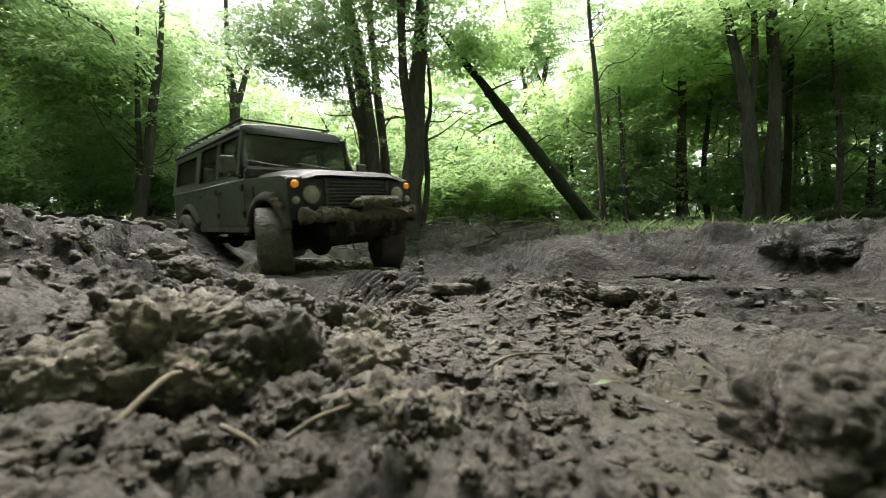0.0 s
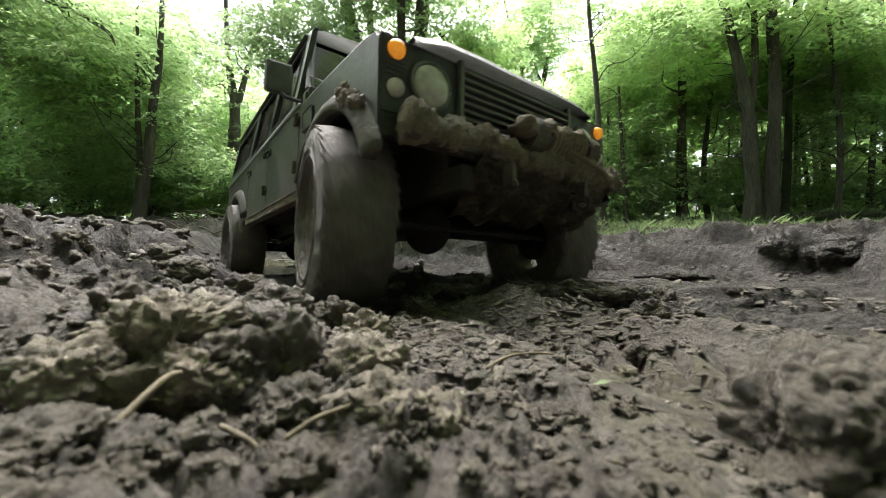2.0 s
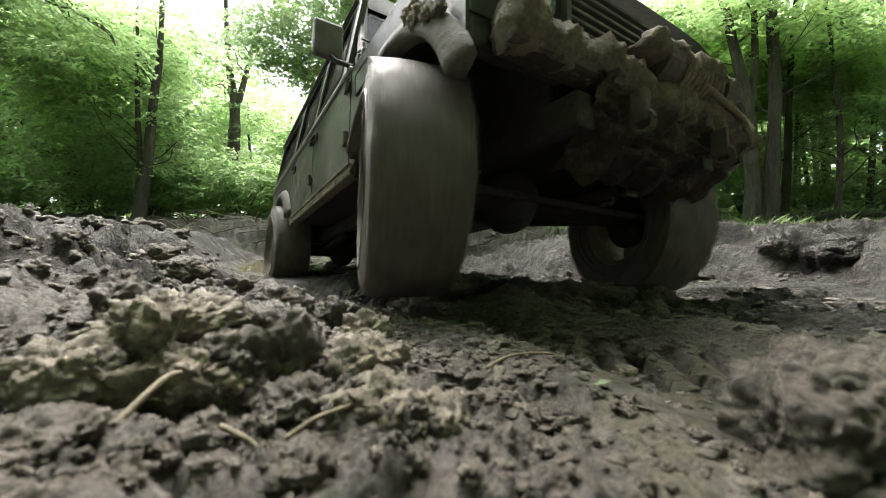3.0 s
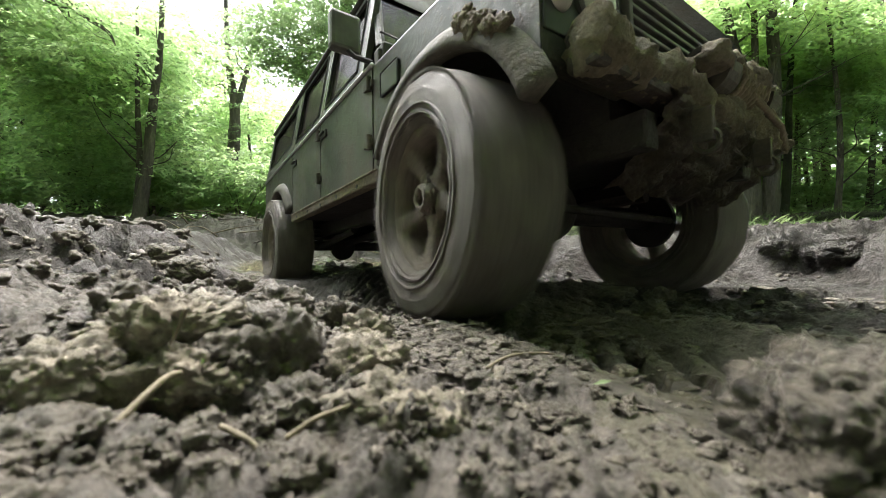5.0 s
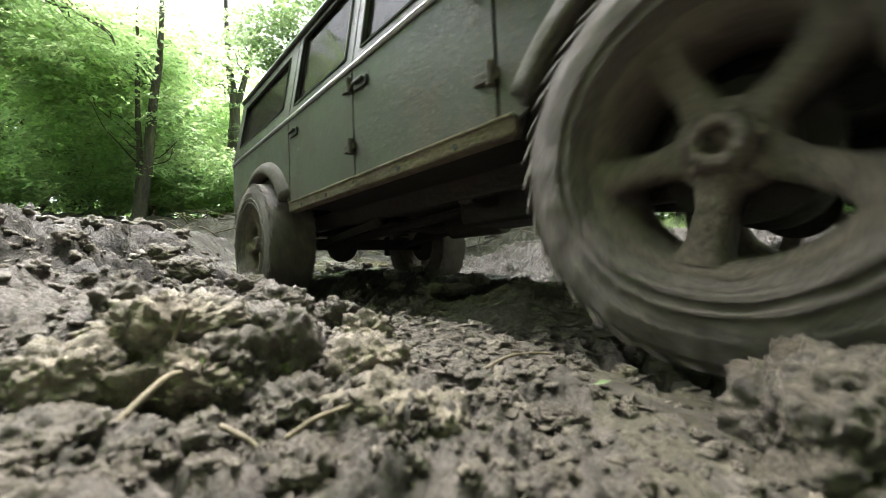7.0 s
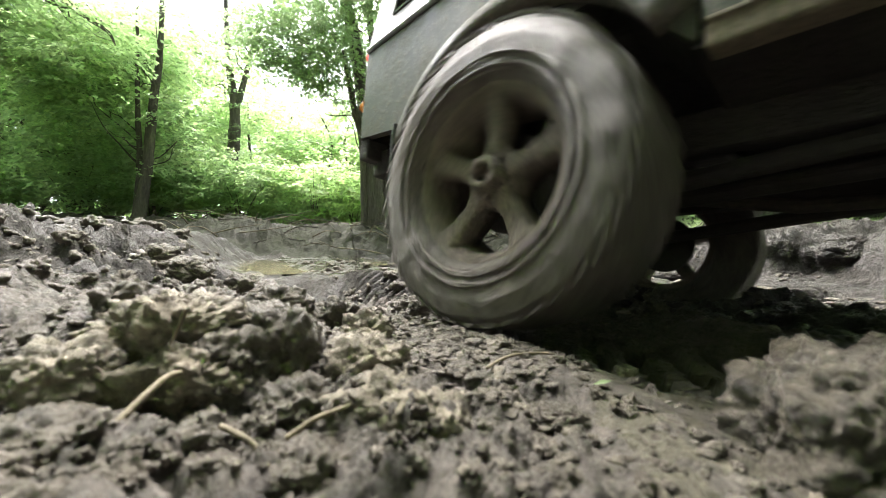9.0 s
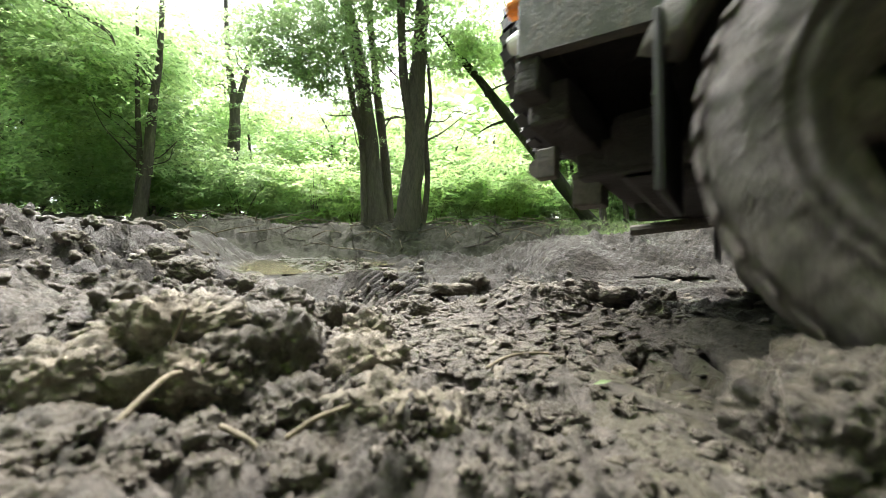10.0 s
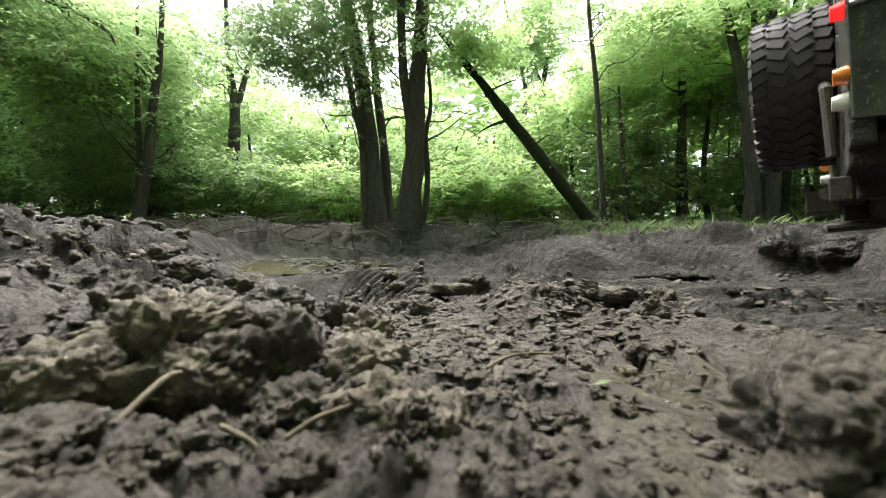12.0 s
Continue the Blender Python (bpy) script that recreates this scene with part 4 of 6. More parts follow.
    tagged(new("mud_crumbs", me), "small crumbs and clods of wet mud strewn about", "mud", kind="stuff")


def litter():
    """Pale roots and twigs in the mud, puddles, the mossy log, brushwood."""
    roots = [([(-0.335, 0.475, 0.137), (-0.341, 0.455, 0.137), (-0.345, 0.40, 0.115), (-0.346, 0.36, 0.094), (-0.342, 0.325, 0.078)], 0.0038), ([(-0.331, 0.478, 0.218), (-0.338, 0.478, 0.197), (-0.352, 0.48, 0.172)], 0.0028),
             ([(-0.175, 0.415, 0.084), (-0.143, 0.42, 0.104), (-0.106, 0.425, 0.117)], 0.0028), ([(-0.244, 0.405, 0.103), (-0.208, 0.40, 0.088), (-0.184, 0.395, 0.062)], 0.0028),
             ([(x, y, ground_at(x, y) + 0.007) for x, y in ((0.078, 0.66), (0.10, 0.69), (0.14, 0.725), (0.19, 0.75), (0.235, 0.78))], 0.0028)]
    for i, (q, thick) in enumerate(roots):
        bm = bmesh.new()
        pp, rr = smooth_line(q, [thick] * (len(q) - 1) + [thick * 0.55], 6)
        tube(bm, pp, rr, 8, 0.45, i)
        tagged(part("root", bm, TWIG), "pale dead root sticking out of the mud", "twig", "roots and twigs")
    v = np.array([(0, 0, 0), (0.016, -0.007, 0.004), (0.034, 0.002, 0.006), (0.017, 0.009, 0.005)]) + np.array((0.25, 0.62, ground_at(0.26, 0.62) + 0.006))
    tagged(new("fallen_leaf", raw_mesh("fallen_leaf", v, [(0, 1, 2, 3)], LEAF)), "small yellow-green leaf lying on the wet mud", "leaf")
    m, n, l, p = material("puddle_water", 0.04)
    p.inputs["Base Color"].default_value = (0.20, 0.18, 0.10, 1)
    p.inputs["IOR"].default_value = 1.33
    for line, wide in (([(-1.62, 3.6), (-1.95, 4.1), (-2.4, 5.0), (-3.0, 6.2), (-3.35, 7.1)], 0.42), ([(-0.85, 5.2), (-1.2, 6.1), (-1.6, 7.0), (-2.1, 8.1), (-2.4, 8.8)], 0.36)):
        bm = bmesh.new()
        edge = []
        for side in (-1, 1):
            run = [bm.verts.new((x + side * wide, y + 0.35 * side * wide, 0.016)) for x, y in line]
            edge += run if side < 0 else run[::-1]
        bm.faces.new(edge[::-1])
        bm.normal_update()
        tagged(part("puddle", bm, m), "shallow muddy yellow-brown puddle in the ruts", "puddle", "puddles")
    bm = bmesh.new()
    q = [(7.76, 8.6), (8.67, 8.7), (9.71, 8.7), (10.9, 8.5)]
    pp, rr = smooth_line([(x, y, ground_at(x, y) + 0.07) for x, y in q], [0.065, 0.09, 0.09, 0.08], 6)
    tube(bm, pp, rr, 10, 0.25, 3)
    tagged(part("fallen_log", bm, BARK_MOSS), "mossy green log lying in the grass", "log")
    rng = np.random.default_rng(14)
    for k in range(130):
        x, y = rng.uniform(-7.5, 3.2), rng.uniform(8.5, 11.2)
        a, ln = rng.uniform(0, 6.28), rng.uniform(0.5, 1.6)
        bm = bmesh.new()
        g = ground_at(x, y)
        pp, rr = smooth_line([(x, y, g + 0.02), (x + 0.5 * ln * math.cos(a), y + 0.2 * math.sin(a), g + rng.uniform(0.06, 0.25)), (x + ln * math.cos(a), y + 0.4 * math.sin(a), g + rng.uniform(0.02, 0.3))], [0.018, 0.013, 0.005], 4)
        tube(bm, pp, rr, 6, 0.2, k)
        tagged(part("dead_branch", bm, TWIG if k % 2 else BARK), "dead branch lying at the foot of the trees", "branch", "brushwood")


plant_wood()
plant_shrubs()
far_woods()
grass()
mud_clods()
litter()


# ---- the off-road car ----
def paint_material():
    """Dark green paint under a film of dried mud that is thicker low down and in splashes."""
    m, n, l, p = material("muddy_green_paint")
    v = coords(n, l, 1.0)
    film, patch = noise_fac(n, l, v, 2.2, 7, 0.65, 0.40, 0.62), noise_fac(n, l, v, 8.0, 9, 0.72, 0.44, 0.60)
    spots, fine = noise_fac(n, l, v, 38, 5, 0.6, 0.58, 0.63), noise_fac(n, l, v, 110, 4)
    green = mixed(n, l, film, (0.014, 0.018, 0.014), (0.027, 0.031, 0.024))
    sep, up = n.new("ShaderNodeSeparateXYZ"), n.new("ShaderNodeMapRange")
    l.new(v, sep.inputs[0]), l.new(sep.outputs["Z"], up.inputs["Value"])
    up.inputs["From Min"].default_value, up.inputs["From Max"].default_value = 0.6, 1.35
    up.inputs["To Min"].default_value, up.inputs["To Max"].default_value = 1.0, 0.28

    def math_node(op, a, b, clamp=True):
        k = n.new("ShaderNodeMath")
        k.operation, k.use_clamp = op, clamp
        for s, q in ((0, a), (1, b)):
            if isinstance(q, float):
                k.inputs[s].default_value = q
            else:
                l.new(q, k.inputs[s])
        return k.outputs[0]
    dirt = math_node("MULTIPLY", up.outputs[0], spread(n, l, film, 0.35, 1.0))
    dirt = math_node("MULTIPLY", dirt, spread(n, l, patch, 0.35, 1.0))
    dirt = math_node("ADD", dirt, math_node("MULTIPLY", spots, 0.55))
    soil = mixed(n, l, fine, (0.052, 0.046, 0.034), (0.125, 0.110, 0.083))
    chip = noise_fac(n, l, coords(n, l, (1.0, 1.0, 2.2)), 13, 8, 0.8, 0.665, 0.70)
    l.new(mixed(n, l, chip, mixed(n, l, dirt, green, soil), (0.42, 0.42, 0.38)), p.inputs["Base Color"])
    l.new(spread(n, l, dirt, 0.34, 0.8), p.inputs["Roughness"])
    bump(n, l, p, math_node("ADD", patch, spots, False), 0.3, 0.004)
    return m


def plain(name, col, rough, metal=0.0, emit=0.0):
    m, n, l, p = material(name, rough, metal)
    v = coords(n, l, 1.0)
    l.new(mixed(n, l, noise_fac(n, l, v, 14, 5), tuple(c * 0.8 for c in col), tuple(min(1, c * 1.2) for c in col)), p.inputs["Base Color"])
    if emit:
        p.inputs["Emission Color"].default_value, p.inputs["Emission Strength"].default_value = (*col, 1), emit
    return m


def glass_material(name, tint):
    """Tinted car glass with a dull film of dirt."""
    m, n, l, p = material(name, 0.8)
    clear, gloss, film, out = n.new("ShaderNodeBsdfTransparent"), n.new("ShaderNodeBsdfGlossy"), n.new("ShaderNodeMixShader"), n.new("ShaderNodeMixShader")
    clear.inputs["Color"].default_value = (*tint, 1)
    gloss.inputs["Roughness"].default_value = 0.06
    p.inputs["Base Color"].default_value = (0.14, 0.12, 0.09, 1)
    film.inputs[0].default_value = 0.11
    l.new(clear.outputs[0], film.inputs[1]), l.new(gloss.outputs[0], film.inputs[2])
    v = coords(n, l, 1.0)
    l.new(spread(n, l, noise_fac(n, l, v, 9, 6, 0.65), 0.04, 0.22), out.inputs[0])
    l.new(film.outputs[0], out.inputs[1]), l.new(p.outputs[0], out.inputs[2])
    l.new(out.outputs[0], n["Material Output"].inputs[0])
    return m


PAINT = paint_material()
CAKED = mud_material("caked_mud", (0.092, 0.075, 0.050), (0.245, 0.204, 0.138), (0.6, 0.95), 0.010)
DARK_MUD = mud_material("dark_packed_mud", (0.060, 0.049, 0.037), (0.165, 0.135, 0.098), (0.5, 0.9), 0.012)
STEEL = two_tone("muddy_steel", (0.024, 0.022, 0.019), (0.085, 0.071, 0.053), 5, (0.55, 0.85), 50, 0.4, 0.004)
# Thin mud over steel, darkened in colour for the shade beneath the car.
UNDER = two_tone("muddy_shaded_underside", (0.011, 0.010, 0.009), (0.032, 0.028, 0.023), 4, (0.7, 0.92), 30, 0.6, 0.008)
RUBBER = mud_material("muddy_rubber", (0.050, 0.043, 0.038), (0.165, 0.141, 0.121), (0.42, 0.8), 0.008)
TREAD = two_tone("clean_tread_rubber", (0.022, 0.022, 0.026), (0.038, 0.036, 0.04), 9, (0.45, 0.75), 60, 0.3, 0.003)
ALLOY = mud_material("mud_caked_alloy", (0.072, 0.059, 0.048), (0.235, 0.195, 0.156), (0.42, 0.85), 0.010)
BLACK = plain("black_plastic", (0.02, 0.02, 0.021), 0.45)
TRIM = plain("grey_plastic", (0.085, 0.083, 0.078), 0.45)
SEAT = plain("grey_cloth", (0.04, 0.04, 0.045), 0.9)
CHROME = plain("dull_reflector", (0.55, 0.55, 0.52), 0.35, 0.6)
LAMP = plain("dirty_lamp_glass", (0.42, 0.41, 0.36), 0.14)
FLARE = two_tone("mud_coated_plastic", (0.026, 0.025, 0.021), (0.080, 0.071, 0.053), 5, (0.5, 0.85), 40, 0.5, 0.005)
BARE = plain("bare_alloy_edge", (0.42, 0.43, 0.44), 0.3, 0.7)
AMBER = plain("amber_lens_lit", (0.85, 0.30, 0.03), 0.2, 0, 0.14)
AMBER_OFF = plain("amber_lens", (0.75, 0.22, 0.03), 0.2)
RED_LIT = plain("red_lens_lit", (0.85, 0.02, 0.02), 0.2, 0, 0.35)
WHITE_LENS = plain("white_lens", (0.7, 0.7, 0.68), 0.2)
GLASS = glass_material("window_glass", (0.26, 0.29, 0.28))
ROPE = two_tone("muddy_rope", (0.11, 0.088, 0.056), (0.23, 0.187, 0.126), 20, (0.8, 0.95), 90, 0.6, 0.004)


def box(bm, x0, x1, y0, y1, z0, z1, bevel=0.0, seg=2, m=Matrix.Identity(4)):
    g = bmesh.ops.create_cube(bm, size=1, matrix=m @ Matrix.Translation(((x0 + x1) / 2, (y0 + y1) / 2, (z0 + z1) / 2)) @ Matrix.Diagonal((x1 - x0, y1 - y0, z1 - z0, 1)))
    if bevel:
        e = list({e for v in g["verts"] for e in v.link_edges})
        bmesh.ops.bevel(bm, geom=e, offset=bevel, segments=seg, affect="EDGES", profile=0.5)


def prism(bm, outline, y0, y1, shift=None):
    """A plate with an outline in x and z, from y0 to y1. shift(x, z): how far a point leans to one side."""
    f = shift or (lambda x, z: 0.0)
    a = [bm.verts.new((x, y0 + f(x, z), z)) for x, z in outline]
    b = [bm.verts.new((x, y1 + f(x, z), z)) for x, z in outline]
    k = len(outline)
    bm.faces.new(a), bm.faces.new(b[::-1])
    for i in range(k):
        bm.faces.new((a[i], b[i], b[(i + 1) % k], a[(i + 1) % k]))
    bmesh.ops.recalc_face_normals(bm, faces=bm.faces)


def revolve(bm, profile, seg=48, closed=False, centre=(0, 0, 0)):
    """A ring of (radius, y) profile round the y axis."""
    rings = []
    for k in range(seg):
        a = 2 * math.pi * k / seg
        rings.append([bm.verts.new((centre[0] + r * math.cos(a), centre[1] + y, centre[2] + r * math.sin(a))) for r, y in profile])
    n = len(profile)
    for k in range(seg):
        a, b = rings[k], rings[(k + 1) % seg]
        for i in range(n if closed else n - 1):
            bm.faces.new((a[i], a[(i + 1) % n], b[(i + 1) % n], b[i]))
    bmesh.ops.recalc_face_normals(bm, faces=bm.faces)


def disc(bm, r0, r1, depth, m, seg=28):
    bmesh.ops.create_cone(bm, cap_ends=True, segments=seg, radius1=r0, radius2=r1, depth=depth, matrix=m)


def rough_up(bm, amount, scale, seed=0):
    for v in bm.verts:
        q = v.co * scale + Vector((seed, seed * 0.7, 0))
        v.co += v.normal * amount * (noise.noise(q) + 0.5 * noise.noise(q * 2.3) + 0.35 * noise.noise(q * 5.1))


def arc(cx, cz, r, a0, a1, n):
    return [(cx + r * math.cos(radians(a0 + (a1 - a0) * i / n)), cz + r * math.sin(radians(a0 + (a1 - a0) * i / n))) for i in range(n + 1)]


def lean_side(sign):
    """The upper body leans inwards above the waist."""
    return lambda x, z: -sign * 0.17 * max(0.0, z - 1.20)


REAR, WB, R_TYRE = -3.62, 2.794, 0.42
SIDE = 0.81


def build_tyre_mesh(mat, filled=False):
    """filled: mud packs the grooves up to the lugs and coats the shoulders."""
    bm = bmesh.new()
    w = 0.145
    prof = [(0.245, -w * 0.80), (0.262, -w * 0.97), (0.30, -w * 1.06), (0.345, -w * 1.07), (0.378, -w * 1.0), (0.400, -w * 0.86), (0.404, -w * 0.5), (0.405, 0.0),
            (0.404, w * 0.5), (0.400, w * 0.86), (0.378, w * 1.0), (0.345, w * 1.07), (0.30, w * 1.06), (0.262, w * 0.97), (0.245, w * 0.80), (0.235, 0.0)]
    revolve(bm, [(r + 0.006 * (r > 0.37), y) for r, y in prof] if filled else prof, 128 if filled else 64, True)
    for s in (-1, 1):
        revolve(bm, [(0.297, s * w * 1.055), (0.300, s * w * 1.10), (0.306, s * w * 1.10), (0.309, s * w * 1.06)], 64)
        revolve(bm, [(0.268, s * w * 0.99), (0.272, s * w * 1.06), (0.280, s * w * 1.07), (0.284, s * w * 1.03)], 64)
    n = 38
    for k in range(n):
        for row, (y0, y1, skew) in enumerate(((-0.144, -0.090, 0.35), (-0.078, -0.008, -0.5), (0.008, 0.078, 0.5), (0.090, 0.144, -0.35))):
            a = 2 * math.pi * (k + 0.5 * (row % 2) + (0.25 if row > 1 else 0)) / n
            m = Matrix.Rotation(a, 4, "Y") @ Matrix.Translation((0, (y0 + y1) / 2, 0.401)) @ Matrix.Rotation(skew, 4, "Z")
            bmesh.ops.create_cube(bm, size=1, matrix=m @ Matrix.Diagonal((0.048, (y1 - y0) * 0.96, 0.009 if filled else 0.024, 1)))
    for s in () if filled else (-1, 1):
        for k in range(n):
            a = 2 * math.pi * (k + 0.25) / n
            m = Matrix.Rotation(a, 4, "Y") @ Matrix.Translation((0, s * 0.145, 0.383)) @ Matrix.Rotation(s * 0.5, 4, "X")
            bmesh.ops.create_cube(bm, size=1, matrix=m @ Matrix.Diagonal((0.044, 0.014, 0.034, 1)))
    if filled:
        bm.normal_update()
        rough_up(bm, 0.006, 17, 3)
    me = bpy.data.meshes.new("tyre")
    bm.to_mesh(me)
    bm.free()
    me.transform(Matrix.Scale(1.07 if filled else 1.0, 4))
    me.materials.append(mat)
    return me


def build_rim_mesh():
    """Five-spoke alloy wheel; its outer face looks along -y."""
    bm = bmesh.new()
    revolve(bm, [(0.252, -0.118), (0.258, -0.108), (0.245, -0.095), (0.228, -0.085), (0.222, 0.0), (0.228, 0.09), (0.250, 0.11), (0.244, 0.115), (0.215, 0.09), (0.208, 0.0), (0.214, -0.080), (0.234, -0.112)], 56, True)
    revolve(bm, [(0.0, -0.088), (0.030, -0.090), (0.034, -0.080), (0.062, -0.078), (0.088, -0.064), (0.092, 0.02), (0.0, 0.03)], 30)
    for k in range(5):
        a = 2 * math.pi * k / 5
        m = Matrix.Rotation(a, 4, "Y")
        pts = [(0.060, 0.040, -0.082, 0.0), (0.120, 0.030, -0.076, 0.0), (0.180, 0.032, -0.090, -0.01), (0.224, 0.046, -0.104, -0.03)]
        sec = []
        for r, hw, y, yb in pts:
            sec.append([bm.verts.new(m @ Vector(c)) for c in ((-hw, y + 0.012, r), (-hw * 0.55, y, r), (hw * 0.55, y, r), (hw, y + 0.012, r), (hw * 0.9, yb + 0.02, r), (-hw * 0.9, yb + 0.02, r))])
        for p, q in zip(sec, sec[1:]):
            for i in range(6):
                bm.faces.new((p[i], p[(i + 1) % 6], q[(i + 1) % 6], q[i]))
    bmesh.ops.recalc_face_normals(bm, faces=bm.faces)
    me = bpy.data.meshes.new("rim")
    bm.to_mesh(me)
    bm.free()
    me.transform(Matrix.Scale(1.07, 4))
    me.materials.append(ALLOY)
    me.polygons.foreach_set("use_smooth", [True] * len(me.polygons))
    return me


def small_mesh(name, build, mat):
    bm = bmesh.new()
    build(bm)
    me = bpy.data.meshes.new(name)
    bm.to_mesh(me)
    bm.free()
    me.materials.append(mat)
    return me


TYRE_ME, SPARE_ME, RIM_ME = build_tyre_mesh(RUBBER, True), build_tyre_mesh(TREAD), build_rim_mesh()
NUT_ME = small_mesh("wheel_nut", lambda b: disc(b, 0.013, 0.010, 0.03, pose(0, 0, 0, 90), 6), ALLOY)
CAP_ME = small_mesh("hub_cap", lambda b: (revolve(b, [(0.026, 0.03), (0.026, -0.022), (0.034, -0.030), (0.046, -0.028), (0.054, -0.012), (0.060, 0.03)], 28, True), rough_up(b, 0.004, 40, 2)), ALLOY)
DRUM_ME = small_mesh("brake_disc", lambda b: disc(b, 0.155, 0.155, 0.03, pose(0, 0, 0, 90), 32), UNDER)


def wheel(parent, m, tyre_me, name="wheel"):
    w = new(name, RIM_ME)
    w.parent = parent
    w.matrix_basis = m
    subs = [("tyre", tyre_me, Matrix.Identity(4)), ("hub_cap", CAP_ME, pose(0, -0.10, 0)), ("brake_disc", DRUM_ME, pose(0, 0.03, 0))]
    subs += [("wheel_nut", NUT_ME, Matrix.Rotation(2 * math.pi * (k + 0.5) / 5, 4, "Y") @ pose(0, -0.083, 0.062)) for k in range(5)]
    for nm, me, mm in subs:
        o = new(nm, me)
        o.parent, o.matrix_basis = w, mm
    return w


def build_car():
    car = thing("off_road_car", pose(0, 0, 0), "dark green boxy off-road estate car caked with brown mud", "car")

    def add(name, build, mat, parent=None, label="", smooth=False):
        b = bmesh.new()
        build(b)
        return part(name, b, mat, parent or car, label, smooth)

    def spat(parent, cx, s, a0, a1):
        """Flared arch extension, rounded outwards."""
        def build(b):
            n, rows = 26, []
            for i in range(n + 1):
                a = radians(a0 + (a1 - a0) * i / n)
                rows.append([b.verts.new((cx + r * math.cos(a), s * (SIDE + o), 0.44 + r * math.sin(a))) for r, o in ((0.585, -0.004), (0.575, 0.018), (0.548, 0.040), (0.512, 0.050), (0.490, 0.046), (0.490, -0.02))])
            for p, q in zip(rows, rows[1:]):
                for i in range(5):
                    b.faces.new((p[i], p[i + 1], q[i + 1], q[i]))
            b.faces.new(rows[0]), b.faces.new(rows[-1])
            bmesh.ops.recalc_face_normals(b, faces=b.faces)
        add("arch_flare", build, FLARE, parent, "flared wheel arch coated in thin dried mud", True)

    # front wings with cut-out arches
    for s in (-1, 1):
        y0, y1 = sorted((s * SIDE, s * (SIDE - 0.012)))
        def wing(b):
            out = [(-0.56, 0.60), (-0.56, 1.185), (-0.20, 1.175), (0.36, 1.150), (0.47, 1.130), (0.50, 1.09), (0.50, 0.70), (0.46, 0.66)] + arc(0, 0.44, 0.50, 26, 154, 14)
            prism(b, out, y0, y1)
            # rounded shoulder and front return
            q = [(-0.56, s * (SIDE - 0.012), 1.183), (-0.1, s * (SIDE - 0.012), 1.170), (0.36, s * (SIDE - 0.012), 1.148), (0.46, s * (SIDE - 0.014), 1.128)]
            tube(b, q, [0.013] * 4, 8)
            top = [b.verts.new(v) for v in ((-0.56, s * (SIDE - 0.012), 1.195), (0.38, s * (SIDE - 0.012), 1.160), (0.47, s * (SIDE - 0.02), 1.13), (0.47, s * 0.40, 1.13), (0.38, s * 0.40, 1.165), (-0.56, s * 0.40, 1.20))]
            b.faces.new((top[0], top[1], top[4], top[5])), b.faces.new((top[1], top[2], top[3], top[4]))
            bmesh.ops.solidify(b, geom=[f for f in b.faces if all(v in top for v in f.verts)], thickness=0.008)
        w = add("front_wing", wing, PAINT)
        add("wing_front", lambda b: box(b, 0.475, 0.502, *sorted((s * 0.40, s * (SIDE - 0.002))), 0.70, 1.125, 0.026, 3), PAINT, w)
        def brow(b):
            a = arc(0, 0.44, 0.505, 32, 155, 18)
            tube(b, [(x, s * (SIDE + 0.012), z) for x, z in a], [0.015] * len(a), 8)
            for v in b.verts:
                v.co.y = s * SIDE + (v.co.y - s * SIDE) * (1.3 if abs(v.co.y) > SIDE else 0.6)
        add("wheel_arch", brow, PAINT, w, "muddy moulded wheel arch lip", True)
        spat(w, 0.0, s, 20, 152)
        add("arch_mud", lambda b: [lump(b, (0.36 - 0.07 * k, s * (SIDE + 0.03), 0.86 + 0.05 * k), (0.055, 0.03, 0.04), 3 + k + s, 4, 0.5) for k in range(3)], CAKED, w, "clumps of dried mud", True)
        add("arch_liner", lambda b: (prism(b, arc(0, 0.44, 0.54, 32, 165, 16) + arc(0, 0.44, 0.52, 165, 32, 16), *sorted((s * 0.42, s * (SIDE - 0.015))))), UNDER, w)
        # lamps on the wing front
        x = 0.505
        hl = add("headlamp", lambda b: (disc(b, 0.118, 0.108, 0.03, pose(x, s * 0.565, 0.962, 0, 90))), BLACK, label="round headlamp in a black surround")
        add("lens", lambda b: (bmesh.ops.create_uvsphere(b, u_segments=28, v_segments=14, radius=1, matrix=Matrix.Translation((x + 0.008, s * 0.565, 0.962)) @ Matrix.Diagonal((0.036, 0.092, 0.092, 1)))), LAMP, hl, "dusty domed glass", True)
        add("bezel", lambda b: [tube(b, [(x + 0.014, s * 0.565 + 0.098 * math.cos(a), 0.962 + 0.098 * math.sin(a)) for a in [2 * math.pi * i / 28 for i in range(29)]], [0.010] * 29, 6)], TRIM, hl, smooth=True)
        add("indicator", lambda b: (bmesh.ops.create_uvsphere(b, u_segments=20, v_segments=10, radius=1, matrix=Matrix.Translation((x + 0.005, s * 0.735, 1.065)) @ Matrix.Diagonal((0.034, 0.040, 0.040, 1)))), AMBER, car, "lit amber indicator lens", True)
        add("side_lamp", lambda b: (bmesh.ops.create_uvsphere(b, u_segments=20, v_segments=10, radius=1, matrix=Matrix.Translation((x + 0.005, s * 0.735, 0.905)) @ Matrix.Diagonal((0.034, 0.040, 0.040, 1)))), LAMP, car, "dusty pale lamp lens", True)
        for k in range(4):
            add("vent_slat", lambda b: box(b, x - 0.006, x + 0.006, *sorted((s * 0.69, s * 0.78)), 0.955 + k * 0.020, 0.966 + k * 0.020, 0.002, 1), BLACK)
